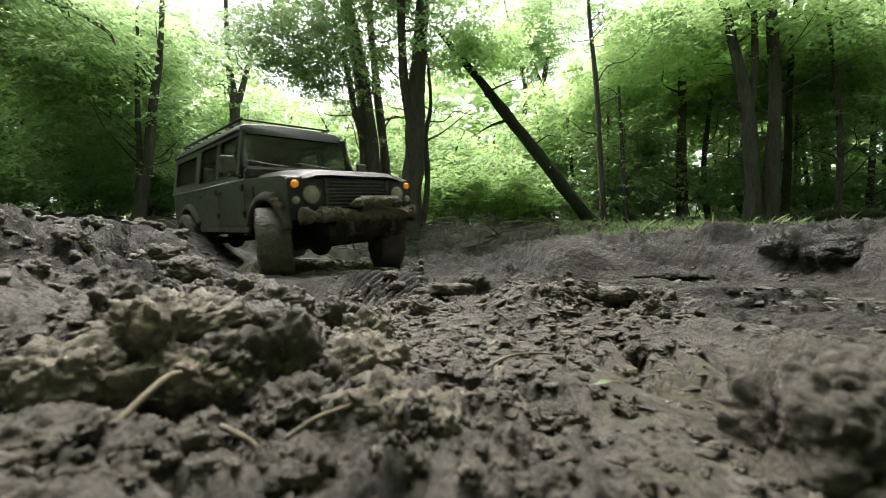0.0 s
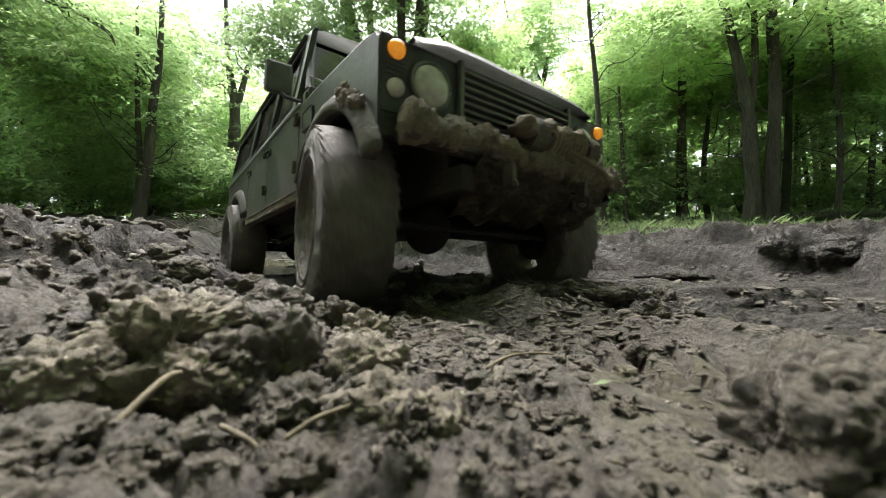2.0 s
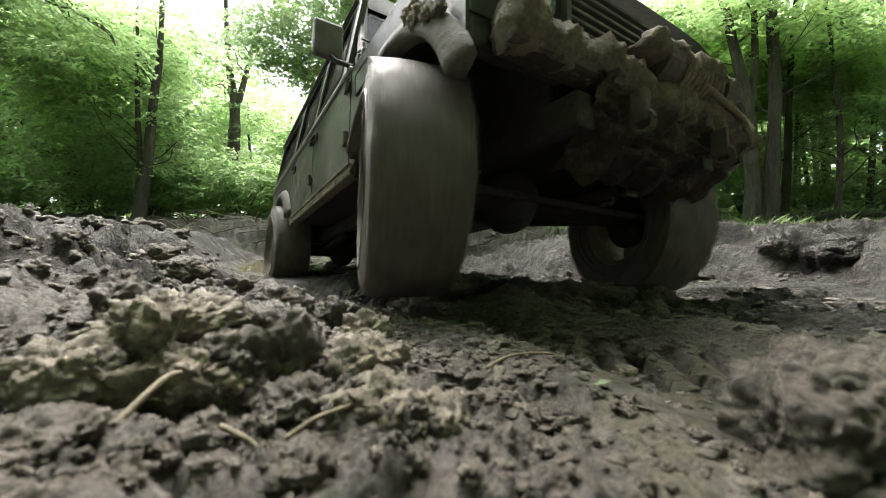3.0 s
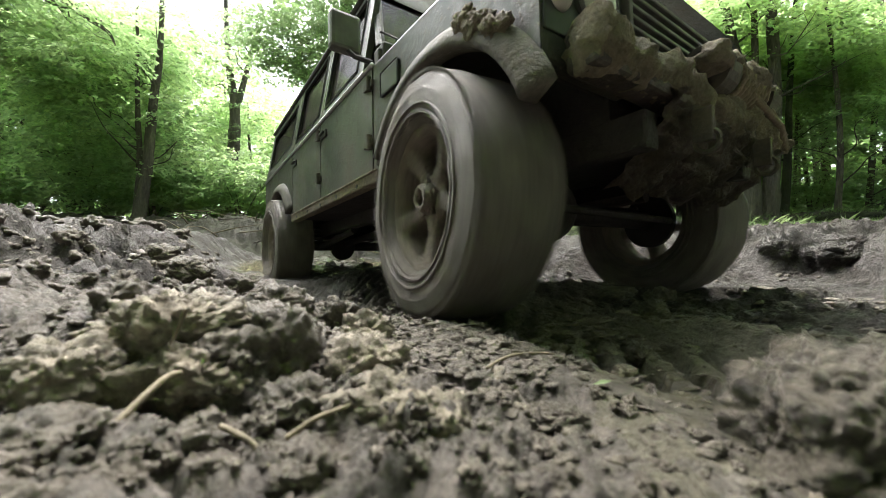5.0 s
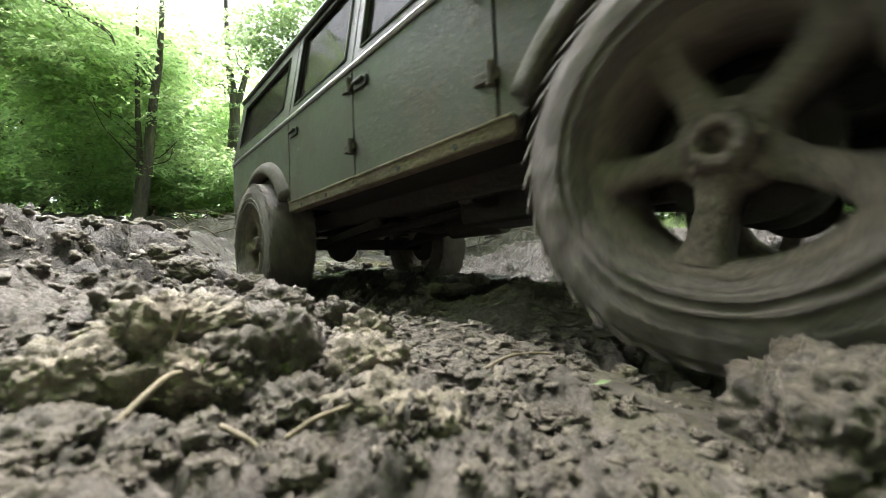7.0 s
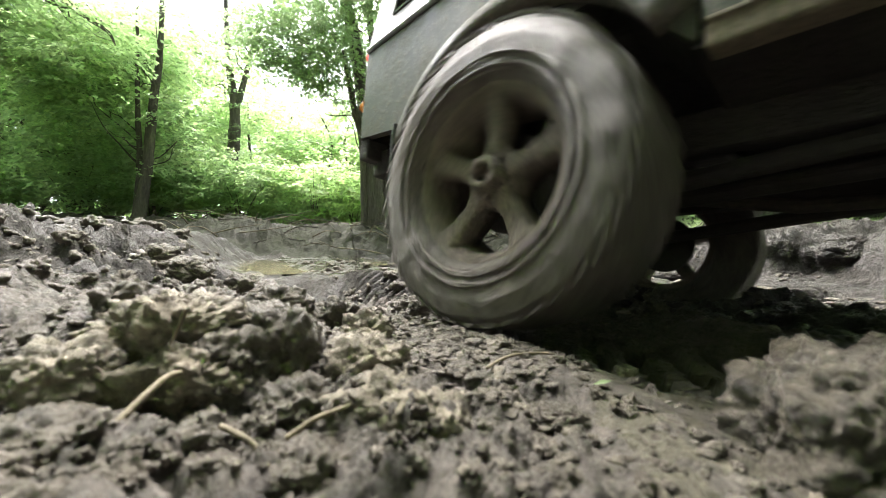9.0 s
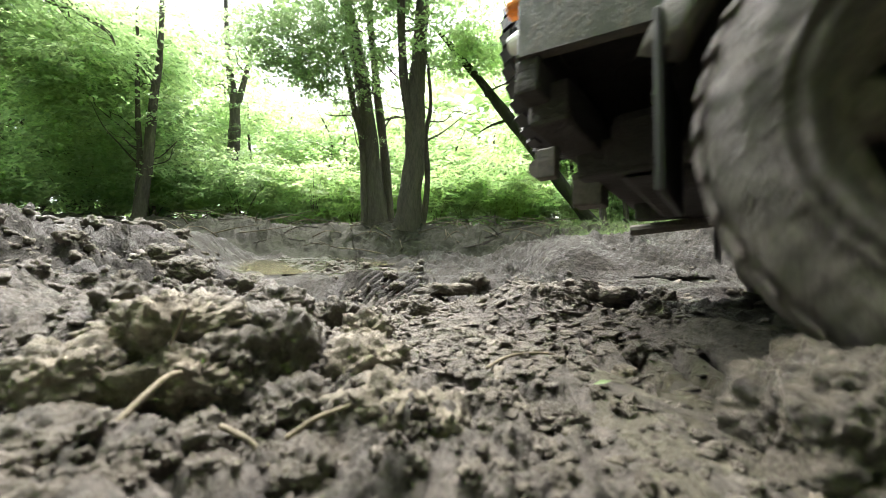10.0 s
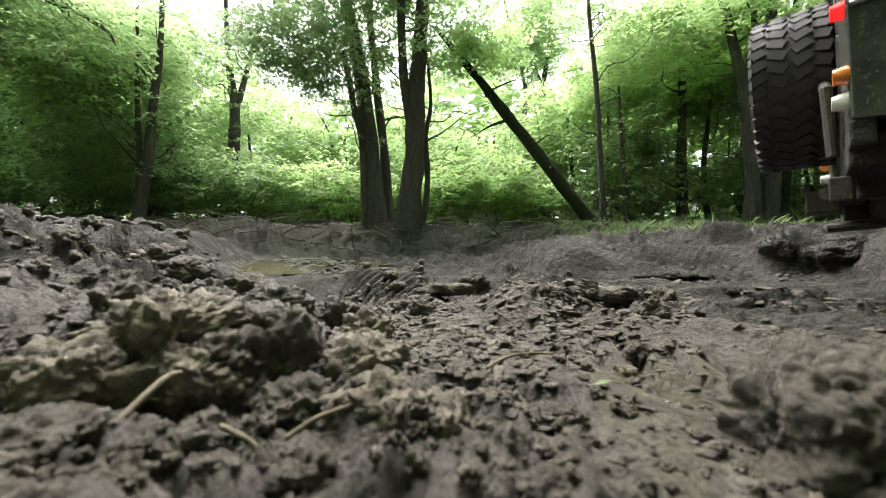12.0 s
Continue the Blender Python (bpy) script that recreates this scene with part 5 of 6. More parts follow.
        add("lamp_panel", lambda b: box(b, x - 0.006, x + 0.004, *sorted((s * 0.405, s * 0.80)), 0.80, 1.115, 0.004), BLACK, car, "black plastic lamp surround")
    # grille, bonnet
    gr = add("grille", lambda b: box(b, 0.455, 0.50, -0.405, 0.405, 0.76, 1.13, 0.008), BLACK, label="black slatted grille")
    for k in range(9):
        add("grille_slat", lambda b: box(b, 0.495, 0.53, -0.40, 0.40, 0.785 + k * 0.037, 0.800 + k * 0.037, 0.003, 1), TRIM, gr)
    for s in (-1, 1):
        add("grille_post", lambda b: box(b, 0.49, 0.535, s * 0.405 - 0.012, s * 0.405 + 0.012, 0.76, 1.13, 0.004), TRIM, gr)
    add("badge", lambda b: box(b, 0.528, 0.536, 0.20, 0.29, 0.915, 0.945, 0.004), TRIM, gr)
    def bonnet(b):
        rows = []
        for x, z in ((-0.58, 1.27), (-0.2, 1.262), (0.2, 1.235), (0.42, 1.205), (0.52, 1.175), (0.545, 1.14)):
            rows.append([b.verts.new((x, y, z + h)) for y, h in ((-0.66, -0.075 if x < 0.5 else -0.03), (-0.62, -0.02), (-0.50, 0.012), (-0.30, 0.02), (0, 0.015), (0.30, 0.02), (0.50, 0.012), (0.62, -0.02), (0.66, -0.075 if x < 0.5 else -0.03))])
        for p, q in zip(rows, rows[1:]):
            for i in range(8):
                b.faces.new((p[i], q[i], q[i + 1], p[i + 1]))
        bmesh.ops.solidify(b, geom=b.faces[:], thickness=0.02)
        bmesh.ops.recalc_face_normals(b, faces=b.faces)
    add("bonnet", bonnet, PAINT, smooth=True)
    add("bulkhead", lambda b: (box(b, -0.62, -0.56, -0.78, 0.78, 0.62, 1.30, 0.01)), PAINT)
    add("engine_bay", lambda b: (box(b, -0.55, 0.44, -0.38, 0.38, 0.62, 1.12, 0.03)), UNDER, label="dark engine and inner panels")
    add("scuttle", lambda b: box(b, -0.66, -0.54, -0.76, 0.76, 1.22, 1.335, 0.015), PAINT)

    # windscreen: frame, glass, wipers
    wt, wb = Vector((-0.83, 0, 1.83)), Vector((-0.62, 0, 1.335))
    def frame_bar(b, p, q, r):
        tube(b, [p, q], [r, r], 8)
    ws = add("windscreen_frame", lambda b: [frame_bar(b, p, q, 0.026) for p, q in (((wb.x, -0.74, wb.z), (wt.x, -0.665, wt.z)), ((wb.x, 0.74, wb.z), (wt.x, 0.665, wt.z)), ((wt.x, -0.665, wt.z), (wt.x, 0.665, wt.z)), ((wb.x, -0.74, wb.z), (wb.x, 0.74, wb.z)))], PAINT)
    def pane(b, corners, thick=0.005):
        f = b.faces.new([b.verts.new(c) for c in corners])
        bmesh.ops.solidify(b, geom=[f], thickness=thick)
    g = add("windscreen", lambda b: pane(b, [(wb.x, -0.73, wb.z + 0.02), (wb.x, 0.73, wb.z + 0.02), (wt.x, 0.65, wt.z - 0.02), (wt.x, -0.65, wt.z - 0.02)]), GLASS, ws, "flat windscreen glass")
    g.visible_shadow = False
    for y in (-0.42, 0.22):
        add("wiper", lambda b: (tube(b, [(wb.x + 0.03, y, wb.z + 0.02), (wb.x + 0.01, y - 0.10, wb.z + 0.07)], [0.007, 0.005], 6), tube(b, [(wb.x + 0.012, y + 0.12, wb.z + 0.045), (wb.x - 0.005, y - 0.32, wb.z + 0.095)], [0.006, 0.006], 5)), BLACK, ws)

    # sides: doors, windows, rear quarter
    for s in (-1, 1):
        y0, y1 = sorted((s * SIDE, s * (SIDE - 0.035)))
        lean = lean_side(s)
        def framed(name, lower, upper, hole, hinge_x, window_label):
            d = add(name, lambda b: prism(b, lower, y0, y1), PAINT, label="muddy dark green door panel" if "door" in name else "")
            def upper_frame(b):
                # four bars round the window, leaning inwards
                (x0, z0), (x1, z1) = upper
                (hx0, hz0), (hx1, hz1) = hole
                for o in ([(x0, z0), (x1, z0), (x1, hz0), (x0, hz0)], [(x0, hz1), (x1, hz1), (x1, z1), (x0, z1)], [(x0, hz0), (hx0, hz0), (hx0, hz1), (x0, hz1)], [(hx1, hz0), (x1, hz0), (x1, hz1), (hx1, hz1)]):
                    prism(b, o, y0, y1, lean)
            f = add("window_frame", upper_frame, PAINT, d)
            (hx0, hz0), (hx1, hz1) = hole
            yy = s * (SIDE - 0.018)
            gl = add("pane", lambda b: pane(b, [(hx0 - 0.005, yy + lean(0, hz0), hz0 - 0.005), (hx1 + 0.005, yy + lean(0, hz0), hz0 - 0.005), (hx1 + 0.005, yy + lean(0, hz1), hz1 + 0.005), (hx0 - 0.005, yy + lean(0, hz1), hz1 + 0.005)]), GLASS, d, window_label)
            gl.visible_shadow = False
            add("seal", lambda b: [tube(b, [(a, s * (SIDE + 0.001) + lean(0, c), c), (e, s * (SIDE + 0.001) + lean(0, h), h)], [0.008, 0.008], 6) for a, c, e, h in ((hx0, hz0, hx1, hz0), (hx0, hz1, hx1, hz1), (hx0, hz0, hx0, hz1), (hx1, hz0, hx1, hz1))], BLACK, d)
            return d
        fd = framed("front_door", [(-0.575, 0.66), (-0.575, 1.195), (-1.445, 1.195), (-1.445, 0.66)], ((-1.445, 1.20), (-0.70, 1.80)), ((-1.38, 1.27), (-0.80, 1.74)), 0, "front door window")
        rd = framed("rear_door", [(-1.457, 0.66), (-1.457, 1.195), (-2.275, 1.195), (-2.275, 0.66)], ((-2.275, 1.20), (-1.457, 1.80)), ((-2.20, 1.27), (-1.53, 1.74)), 0, "rear door window")
        q_low = [(-2.287, 0.62), (-2.287, 1.195), (REAR, 1.195), (REAR, 0.76), (-3.24, 0.72)] + arc(-WB, 0.44, 0.50, 34, 154, 14)[::-1]
        qp = framed("rear_quarter", q_low, ((REAR, 1.20), (-2.287, 1.80)), ((-3.46, 1.32), (-2.42, 1.70)), 0, "rear side window")
        def brow(b):
            a = arc(-WB, 0.44, 0.51, 33, 160, 18)
            tube(b, [(x, s * (SIDE + 0.008), z) for x, z in a], [0.020] * len(a), 8)
        add("wheel_arch", brow, PAINT, qp, "muddy moulded wheel arch lip", True)
        spat(qp, -WB, s, 28, 158)
        add("arch_liner", lambda b: (prism(b, arc(-WB, 0.44, 0.54, 25, 165, 16) + arc(-WB, 0.44, 0.52, 165, 25, 16), *sorted((s * 0.42, s * (SIDE - 0.04))))), UNDER, qp)
        add("waist_moulding", lambda b: tube(b, [(-0.56, s * (SIDE + 0.004), 1.195), (REAR, s * (SIDE + 0.004), 1.195)], [0.012, 0.012], 8), BARE, label="scuffed bare metal waist edge", smooth=True)
        add("gutter", lambda b: tube(b, [(-0.80, s * 0.715, 1.80), (REAR, s * 0.715, 1.80)], [0.018, 0.018], 8), PAINT, smooth=True)
        # sill with its drilled rail
        sl = add("sill", lambda b: box(b, -2.27, -0.50, *sorted((s * (SIDE + 0.015), s * (SIDE - 0.05))), 0.588, 0.648, 0.008), CAKED, label="sill rail coated in dried tan mud")
        add("sill_edge", lambda b: box(b, -2.27, -0.50, *sorted((s * (SIDE + 0.022), s * (SIDE + 0.012))), 0.640, 0.652, 0.003, 1), CAKED, sl)
        for k in range(5):
            add("drain_hole", lambda b: disc(b, 0.012, 0.012, 0.004, pose(-0.75 - 0.33 * k, s * (SIDE + 0.0165), 0.61, 90), 10), BLACK, sl)
        # hinges, handles, mirror
        for d, hx in ((fd, -0.585), (rd, -1.462)):
            for hz in (0.80, 1.10):
                add("hinge", lambda b: (box(b, hx - 0.07, hx + 0.03, *sorted((s * SIDE, s * (SIDE + 0.016))), hz - 0.018, hz + 0.018, 0.004), disc(b, 0.014, 0.014, 0.075, pose(hx + 0.006, s * (SIDE + 0.018), hz), 10)), STEEL, d)
        for d, hx in ((fd, -1.36), (rd, -2.18)):
            add("door_handle", lambda b: (box(b, hx - 0.06, hx + 0.05, *sorted((s * SIDE, s * (SIDE + 0.012))), 1.06, 1.11, 0.005), box(b, hx - 0.05, hx + 0.035, *sorted((s * (SIDE + 0.012), s * (SIDE + 0.03))), 1.085, 1.10, 0.005)), BLACK, d)
        for gx in (-0.02 - 1.43,):
            add("door_gap", lambda b: box(b, gx - 0.004, gx + 0.004, *sorted((s * (SIDE - 0.03), s * (SIDE - 0.006))), 0.66, 1.19), BLACK)
        mi = add("door_mirror", lambda b: (box(b, -0.70, -0.63, *sorted((s * 0.84, s * 1.00)), 1.275, 1.475, 0.02)), TRIM, label="square door mirror on an arm")
        add("mirror_arm", lambda b: tube(b, [(-0.62, s * 0.79, 1.24), (-0.63, s * 0.88, 1.25), (-0.66, s * 0.92, 1.30)], [0.014] * 3, 8), BLACK, mi)
        add("mirror_glass", lambda b: box(b, -0.704, -0.700, *sorted((s * 0.855, s * 0.985)), 1.29, 1.46), CHROME, mi)
        if s < 0:
            add("air_intake", lambda b: box(b, -0.46, -0.28, *sorted((s * SIDE, s * (SIDE + 0.012))), 0.98, 1.10, 0.012), BLACK, label="black side vent grille")
        # mud flaps
        add("mud_flap", lambda b: box(b, -WB - 0.50, -WB - 0.485, *sorted((s * 0.58, s * 0.86)), 0.34, 0.72, 0.004), BLACK)

    # roof and rear
    def roof(b):
        rows = []
        for x, dz in ((-0.80, -0.02), (-0.86, 0.0), (-2.2, 0.015), (-3.56, 0.0), (REAR, -0.03)):
            rows.append([b.verts.new((x, y, z + dz)) for y, z in ((-0.71, 1.80), (-0.68, 1.875), (-0.60, 1.905), (-0.3, 1.925), (0, 1.93), (0.3, 1.925), (0.60, 1.905), (0.68, 1.875), (0.71, 1.80))])
        for p, q in zip(rows, rows[1:]):
            for i in range(8):
                b.faces.new((p[i], p[i + 1], q[i + 1], q[i]))
        b.faces.new(rows[0]), b.faces.new(rows[-1][::-1])
        bmesh.ops.recalc_face_normals(b, faces=b.faces)
    add("roof", roof, PAINT, label="dark green roof", smooth=True)
    rack = add("roof_rack", lambda b: [tube(b, [(-0.95, s * 0.60, 1.985), (-3.50, s * 0.60, 1.985)], [0.016, 0.016], 8) for s in (-1, 1)], BLACK, label="low black roof rack rails", smooth=True)
    for k in range(6):
        add("cross_bar", lambda b: (tube(b, [(-1.0 - 0.49 * k, -0.60, 1.985), (-1.0 - 0.49 * k, 0.60, 1.985)], [0.013, 0.013], 8), [tube(b, [(-1.0 - 0.49 * k, s * 0.60, 1.90), (-1.0 - 0.49 * k, s * 0.60, 1.985)], [0.012, 0.012], 6) for s in (-1, 1)]), BLACK, rack)
    add("headlining", lambda b: box(b, -3.58, -0.88, -0.66, 0.66, 1.79, 1.80), SEAT)
    for s in (-1, 1):
        rb = add("rear_corner", lambda b: (box(b, REAR - 0.012, REAR + 0.03, *sorted((s * (SIDE - 0.001), s * 0.46)), 0.76, 1.20, 0.008), prism(b, [(REAR - 0.01, 1.20), (REAR + 0.03, 1.20), (REAR + 0.03, 1.80), (REAR - 0.01, 1.80)], *sorted((s * (SIDE - 0.001), s * 0.46)), lean_side(s))), PAINT)
        add("tail_lamp", lambda b: (disc(b, 0.034, 0.028, 0.04, pose(REAR - 0.03, s * 0.765, 1.20, 0, -90), 20)), RED_LIT, rb, "lit red tail lamp")
        add("rear_indicator", lambda b: (disc(b, 0.036, 0.028, 0.045, pose(REAR - 0.03, s * 0.775, 0.94, 0, -90), 20)), AMBER_OFF, rb, "amber lamp lens")
        add("reversing_lamp", lambda b: (disc(b, 0.036, 0.026, 0.045, pose(REAR - 0.035, s * 0.755, 0.845, 0, -90), 20)), WHITE_LENS, rb, "white lamp lens")
    rdoor = add("tail_door", lambda b: (box(b, REAR - 0.02, REAR + 0.02, -0.455, 0.455, 0.72, 1.26, 0.01), box(b, REAR - 0.015, REAR + 0.02, -0.455, -0.36, 1.26, 1.80, 0.006), box(b, REAR - 0.015, REAR + 0.02, 0.36, 0.455, 1.26, 1.80, 0.006), box(b, REAR - 0.015, REAR + 0.02, -0.36, 0.36, 1.72, 1.80, 0.006)), PAINT)
    gl = add("pane", lambda b: box(b, REAR - 0.002, REAR + 0.003, -0.37, 0.37, 1.25, 1.73), GLASS, rdoor, "tail door window")
    gl.visible_shadow = False
    add("spare_carrier", lambda b: (disc(b, 0.14, 0.12, 0.10, pose(REAR - 0.06, 0.0, 1.19, 0, -90), 20), tube(b, [(REAR - 0.05, -0.50, 0.70), (REAR - 0.06, -0.50, 1.0), (REAR - 0.06, -0.15, 1.2)], [0.022] * 3, 10)), STEEL, rdoor, "black spare wheel carrier")
    wheel(car, pose(REAR - 0.17, 0.0, 1.20, 0, 0, -90), SPARE_ME, "spare_wheel")
    # rear step, tow bar, tank and lower rear frame
    cm = add("rear_crossmember", lambda b: (box(b, REAR - 0.02, REAR + 0.10, -0.72, 0.72, 0.60, 0.72, 0.012), box(b, REAR - 0.02, REAR + 0.05, -0.80, -0.60, 0.66, 0.76, 0.01), box(b, REAR - 0.02, REAR + 0.05, 0.60, 0.80, 0.66, 0.76, 0.01)), UNDER, label="black muddy rear chassis member")
    add("tow_hitch", lambda b: (box(b, REAR - 0.14, REAR - 0.01, -0.05, 0.05, 0.52, 0.64, 0.01), bmesh.ops.create_uvsphere(b, u_segments=14, v_segments=8, radius=0.028, matrix=Matrix.Translation((REAR - 0.13, 0, 0.66)))), STEEL, cm)
    add("recovery_eye", lambda b: (box(b, REAR - 0.07, REAR + 0.0, -0.56, -0.52, 0.50, 0.60, 0.006), disc(b, 0.03, 0.03, 0.02, pose(REAR - 0.07, -0.54, 0.54, 90), 14)), STEEL, cm)
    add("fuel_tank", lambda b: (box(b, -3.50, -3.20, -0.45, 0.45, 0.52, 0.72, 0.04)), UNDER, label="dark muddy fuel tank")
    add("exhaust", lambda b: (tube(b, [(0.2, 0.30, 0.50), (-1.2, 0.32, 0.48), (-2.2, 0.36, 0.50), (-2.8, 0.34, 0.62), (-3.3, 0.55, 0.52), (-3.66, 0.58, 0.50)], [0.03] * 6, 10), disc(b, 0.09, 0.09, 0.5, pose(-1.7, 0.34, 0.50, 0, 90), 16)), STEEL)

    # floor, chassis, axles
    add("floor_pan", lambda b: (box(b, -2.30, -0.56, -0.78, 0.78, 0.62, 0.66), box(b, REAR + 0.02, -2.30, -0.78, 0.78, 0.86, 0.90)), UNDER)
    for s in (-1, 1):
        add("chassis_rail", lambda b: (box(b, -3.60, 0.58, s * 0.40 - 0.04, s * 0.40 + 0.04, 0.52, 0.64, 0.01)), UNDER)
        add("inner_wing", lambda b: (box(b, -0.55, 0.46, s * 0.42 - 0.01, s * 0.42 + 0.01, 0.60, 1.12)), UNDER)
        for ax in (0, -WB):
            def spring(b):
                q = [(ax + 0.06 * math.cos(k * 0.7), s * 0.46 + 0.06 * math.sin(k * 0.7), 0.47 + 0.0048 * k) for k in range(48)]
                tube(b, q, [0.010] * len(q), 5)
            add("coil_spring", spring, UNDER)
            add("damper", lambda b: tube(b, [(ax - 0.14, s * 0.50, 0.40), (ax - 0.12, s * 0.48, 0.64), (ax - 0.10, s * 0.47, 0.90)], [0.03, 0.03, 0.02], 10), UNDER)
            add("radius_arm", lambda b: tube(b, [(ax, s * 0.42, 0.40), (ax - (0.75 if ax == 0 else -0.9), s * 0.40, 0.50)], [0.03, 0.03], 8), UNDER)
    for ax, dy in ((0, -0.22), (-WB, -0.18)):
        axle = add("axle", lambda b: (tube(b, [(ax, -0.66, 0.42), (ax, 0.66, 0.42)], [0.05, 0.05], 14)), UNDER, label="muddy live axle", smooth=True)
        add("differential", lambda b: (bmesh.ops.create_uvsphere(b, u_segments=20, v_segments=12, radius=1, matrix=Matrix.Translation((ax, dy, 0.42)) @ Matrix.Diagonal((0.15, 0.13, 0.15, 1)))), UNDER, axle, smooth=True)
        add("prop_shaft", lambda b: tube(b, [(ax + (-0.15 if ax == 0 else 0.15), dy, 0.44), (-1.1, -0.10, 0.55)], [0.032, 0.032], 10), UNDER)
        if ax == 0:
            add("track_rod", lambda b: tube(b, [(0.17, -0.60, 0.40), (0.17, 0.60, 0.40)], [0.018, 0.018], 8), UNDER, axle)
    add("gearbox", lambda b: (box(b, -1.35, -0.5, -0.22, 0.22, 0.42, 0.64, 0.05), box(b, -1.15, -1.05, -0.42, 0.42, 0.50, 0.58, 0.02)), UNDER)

    # front bumper, winch and the mud on them
    bp = add("front_bumper", lambda b: (box(b, 0.52, 0.625, -0.74, 0.78, 0.675, 0.79, 0.015)), STEEL, label="black steel bumper caked with mud")
    def caked(b):
        """One clotted crust over the top and face of the bumper."""
        ny, na = 320, 22
        rings = []
        for i in range(ny + 1):
            y = -0.76 + 1.56 * i / ny
            ring = []
            for k in range(na):
                a = 2 * math.pi * k / na
                q = Vector((math.cos(a) * 0.8, y * 9, math.sin(a) * 0.8))
                d = 1 + 0.40 * noise.noise(q) - 0.35 * abs(noise.noise(q * 2.3)) + 0.45 * (0.45 - noise.voronoi(q * 1.6)[0][0]) + 0.22 * (0.45 - noise.voronoi(q * 4.2)[0][0]) + 0.10 * noise.noise(q * 8)
                ends = min(1.0, (i + 0.5) / 6, (ny - i + 0.5) / 6)
                ring.append(b.verts.new((0.580 + 0.078 * math.cos(a) * d * ends, y, 0.738 + 0.02 * noise.noise((0, y * 4, 5)) + 0.080 * math.sin(a) * d * ends)))
            rings.append(ring)
        for p, q in zip(rings, rings[1:]):
            for k in range(na):
                b.faces.new((p[k], p[(k + 1) % na], q[(k + 1) % na], q[k]))
        b.faces.new(rings[0]), b.faces.new(rings[-1])
        bmesh.ops.recalc_face_normals(b, faces=b.faces)
    add("mud_cake", caked, CAKED, bp, "thick clotted brown mud", True)
    wi = add("winch", lambda b: (disc(b, 0.075, 0.075, 0.34, pose(0.60, 0.20, 0.85, 90), 20), disc(b, 0.09, 0.09, 0.10, pose(0.60, 0.42, 0.85, 90), 20), disc(b, 0.09, 0.09, 0.10, pose(0.60, -0.02, 0.85, 90), 20)), STEEL, label="winch drum covered in mud")
    def coil(b):
        q = [(0.60 + 0.082 * math.cos(k * 0.55), 0.05 + 0.30 * k / 110, 0.85 + 0.082 * math.sin(k * 0.55)) for k in range(110)]
        tube(b, q, [0.011] * len(q), 6)
        tube(b, [(0.64, 0.12, 0.85), (0.665, 0.25, 0.80), (0.66, 0.42, 0.78), (0.665, 0.54, 0.75), (0.655, 0.62, 0.71)], [0.014] * 5, 7)
        tube(b, [(0.64, 0.30, 0.84), (0.665, 0.43, 0.79), (0.66, 0.56, 0.74), (0.655, 0.64, 0.67)], [0.012] * 4, 7)
    add("winch_rope", coil, ROPE, wi, "muddy synthetic rope", True)
    add("winch_mud", lambda b: [lump(b, (0.64, -0.10 + 0.13 * k, 0.86 + 0.02 * (k % 2)), (0.06, 0.09, 0.05), 90 + k, 3, 0.5) for k in range(5)], CAKED, wi, "clotted mud", True)
    for y in (-0.22, 0.34):
        add("towing_eye", lambda b: (box(b, 0.62, 0.68, y - 0.012, y + 0.012, 0.55, 0.66, 0.004), tube(b, [(0.66 + 0.035 * math.cos(a), y + 0.0, 0.55 + 0.035 * math.sin(a)) for a in [2 * math.pi * i / 14 for i in range(15)]], [0.009] * 15, 6)), STEEL, bp)
    def crust(b):
        nx, nz = 70, 24
        g = [[b.verts.new((0.625 - 0.22 * (k / nz) ** 2 + 0.045 * (noise.noise((i * 0.16, k * 0.2, 3)) + 0.6 * noise.noise((i * 0.4, k * 0.5, 9)) - 0.6 * abs(noise.noise((i * 0.25, k * 0.25, 1)))), -0.38 + 1.02 * i / nx,
                           0.70 - (0.27 + 0.05 * noise.noise((i * 0.12, 0, 4))) * k / nz)) for k in range(nz + 1)] for i in range(nx + 1)]
        for i in range(nx):
            for k in range(nz):
                b.faces.new((g[i][k], g[i + 1][k], g[i + 1][k + 1], g[i][k + 1]))
        bmesh.ops.solidify(b, geom=b.faces[:], thickness=0.02)
    add("mud_crust", crust, DARK_MUD, bp, "dark wet mud packed under the bumper", True)

    # inside
    add("dashboard", lambda b: box(b, -0.92, -0.64, -0.70, 0.70, 1.00, 1.26, 0.04), BLACK)
    for y in (-0.36, 0.36):
        st = add("seat", lambda b: (box(b, -1.55, -1.10, y - 0.24, y + 0.24, 0.80, 1.00, 0.05)), SEAT)
        add("backrest", lambda b: (box(b, -1.66, -1.54, y - 0.23, y + 0.23, 1.00, 1.50, 0.05)), SEAT, st)
        add("headrest", lambda b: (box(b, -1.66, -1.57, y - 0.13, y + 0.13, 1.53, 1.70, 0.04)), SEAT, st)
    add("rear_bench", lambda b: (box(b, -2.50, -2.05, -0.65, 0.65, 0.90, 1.05, 0.05), box(b, -2.60, -2.48, -0.65, 0.65, 1.05, 1.55, 0.05)), SEAT)
    add("steering_wheel", lambda b: tube(b, [(-0.98 - 0.08 * math.sin(a), -0.36 + 0.19 * math.cos(a), 1.24 + 0.17 * math.sin(a)) for a in [2 * math.pi * i / 24 for i in range(25)]], [0.014] * 25, 6), BLACK, smooth=True)
    wheels = [wheel(car, pose(x, s * 0.755, R_TYRE, 0, 0, 0 if s < 0 else 180), TYRE_ME) for x in (0, -WB) for s in (-1, 1)]
    return car, wheels


car, wheels = build_car()


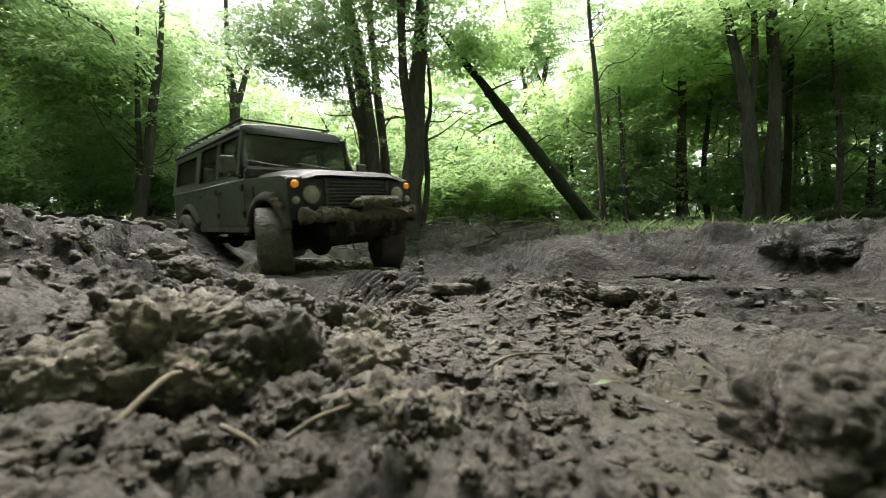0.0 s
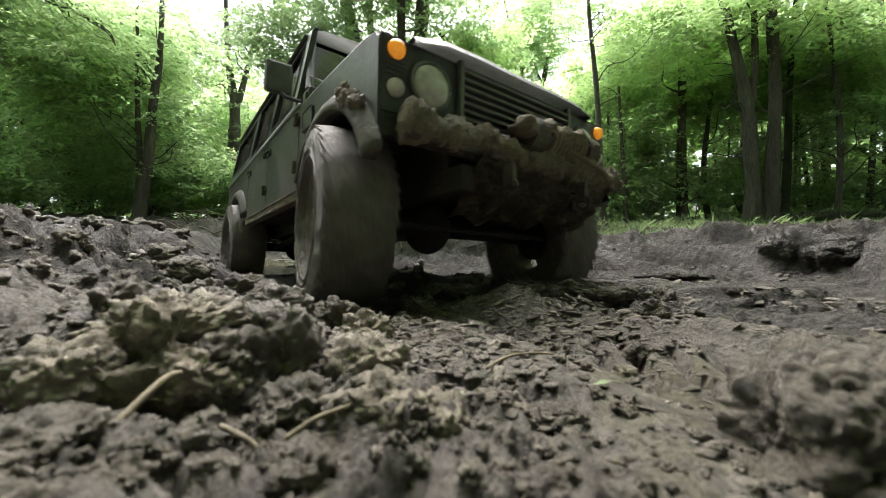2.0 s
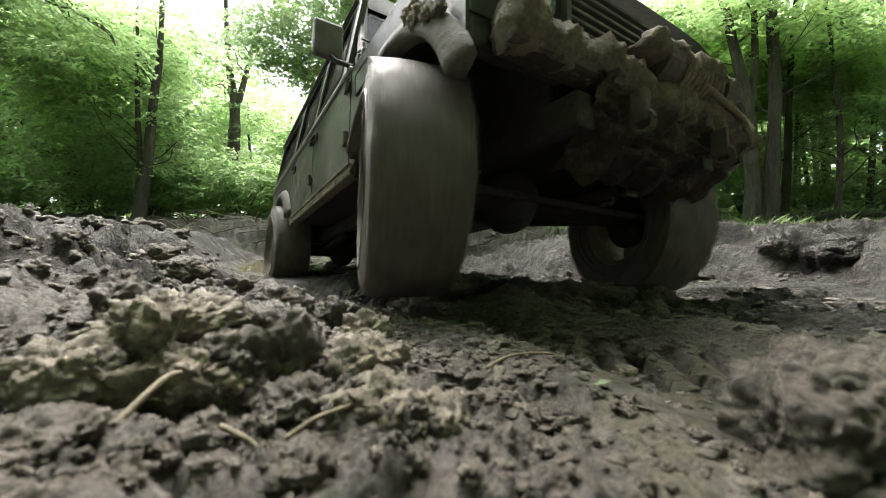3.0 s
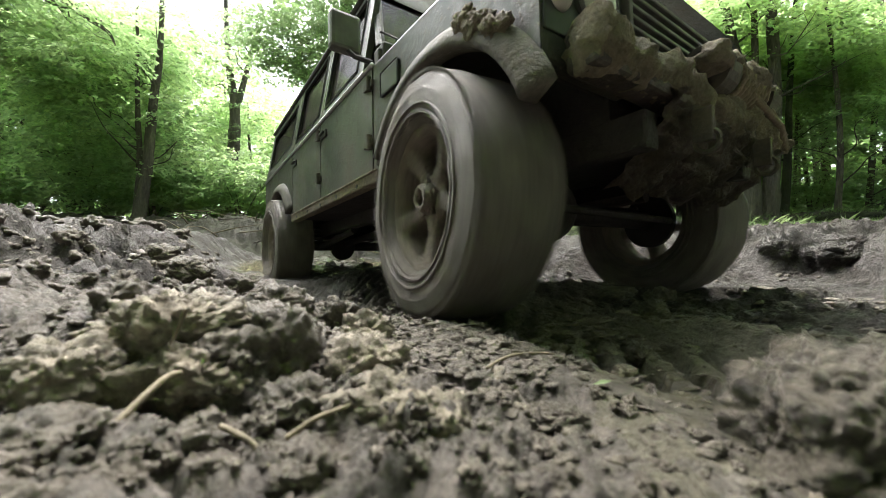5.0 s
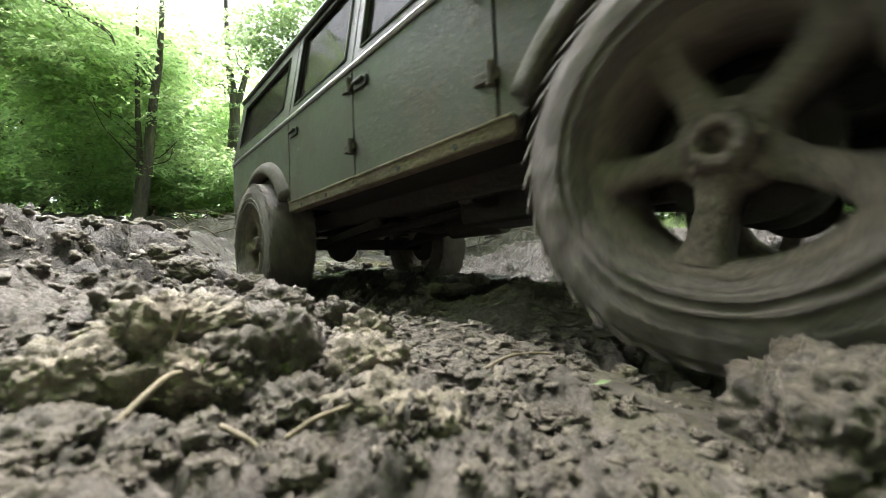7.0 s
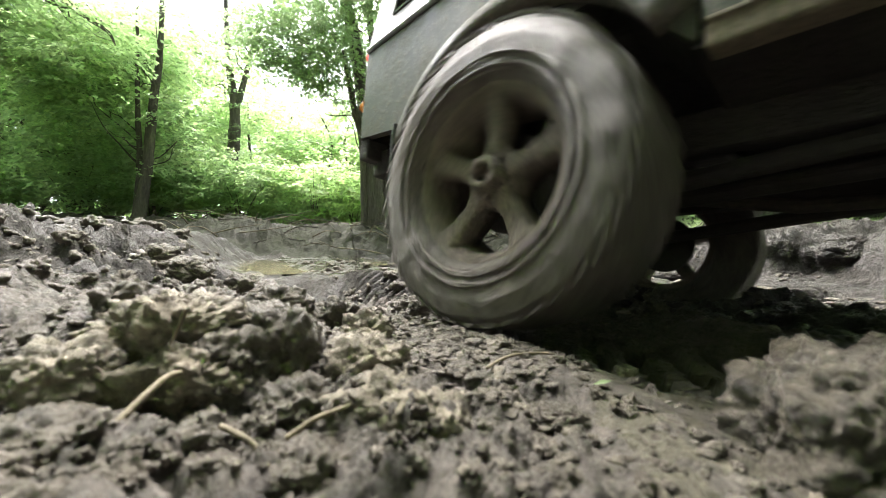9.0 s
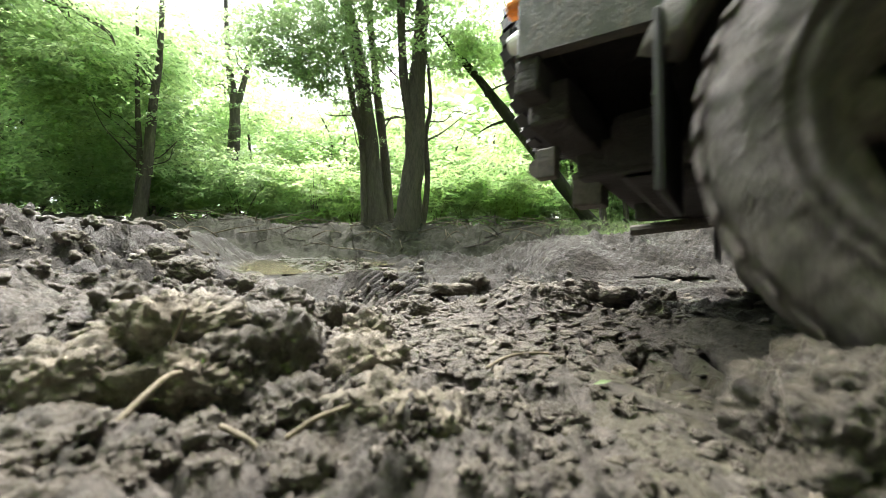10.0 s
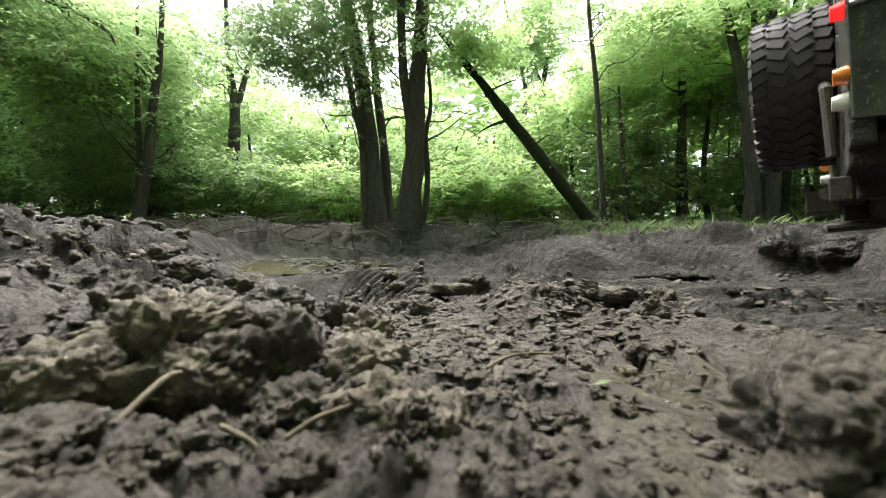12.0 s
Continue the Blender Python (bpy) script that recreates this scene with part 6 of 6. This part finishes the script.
CAR_ROWS = [  # seconds, x, y, z, roll, pitch up, heading
    (0.0, -1.286, 4.629, -0.070, 5.9, -1.6, -42.0), (0.5, -0.799, 4.102, -0.046, -5.5, -0.3, -42.5), (1.0, -0.581, 3.468, 0.100, -3.1, 4.7, -48.5),
    (1.5, -0.260, 2.754, -0.054, 5.3, 4.4, -53.6), (2.0, 0.078, 2.290, -0.034, -3.0, 2.7, -53.0), (2.5, 0.347, 2.095, -0.023, 5.4, 2.4, -54.9),
    (3.0, 0.490, 1.815, 0.070, -3.9, 5.9, -58.3), (3.4, 0.555, 1.815, 0.050, -2.5, 5.0, -57.6), (5.0, 0.655, 1.816, 0.035, -1.1, 3.5, -55.4),
    (5.5, 0.700, 1.753, 0.057, -1.2, 3.4, -54.1), (6.0, 0.802, 1.594, 0.062, -1.9, 3.9, -51.6), (6.5, 0.886, 1.465, 0.057, -2.2, 4.4, -50.3),
    (7.0, 1.180, 1.268, 0.073, -0.4, 3.9, -47.1), (9.0, 2.634, -0.420, 0.100, -7.4, 2.5, -46.7), (9.5, 3.049, -0.614, 0.090, -7.5, 2.9, -42.2),
    (10.0, 3.473, -0.763, 0.073, -6.8, 1.9, -39.5), (10.5, 3.673, -0.865, 0.112, -4.5, 1.5, -39.0), (11.0, 3.947, -0.841, 0.113, -3.5, 1.5, -40.5), (11.5, 4.343, -0.810, 0.153, -3.5, 2.0, -42.5), (12.0, 4.654, -0.633, 0.107, -4.0, 2.5, -44.0)]

STEER = [(0, -24), (0.5, -25), (1.0, -17), (1.5, -15), (2.0, -9), (2.5, -8), (3.0, -17), (4.8, -7), (6.0, -4), (6.5, -7), (7.2, -6), (9, -4), (12, -4)]
SPIN = [(0, 175), (1.4, 190), (1.8, 420), (2.4, 90), (2.7, 480), (3.4, 560), (5.0, 600), (6.5, 560), (7.0, 330), (8.6, 330), (9.1, 420), (9.6, 200), (10.4, 160), (12.0, 150)]


def motions():
    walk(car, [(t, pose(x, y, z, roll, -up, turn)) for t, x, y, z, roll, up, turn in CAR_ROWS])
    # wheels: they slip and spin where the car is stuck, and roll on elsewhere
    turn, rows = 0.0, []
    for k in range(121):
        t = k / 10
        rows.append((t, turn, float(np.interp(t, [s[0] for s in STEER], [s[1] for s in STEER]))))
        turn += 0.1 * float(np.interp(t + 0.05, [s[0] for s in SPIN], [s[1] for s in SPIN]))
    for i, w in enumerate(wheels):
        x, side = (0 if i < 2 else -WB), (-1 if i % 2 == 0 else 1)
        walk(w, [(t, pose(x, side * 0.755, R_TYRE, 0, 0, (st if i < 2 else 0) + (0 if side < 0 else 180)) @ pose(0, 0, 0, 0, -side * a, 0)) for t, a, st in rows])


motions()
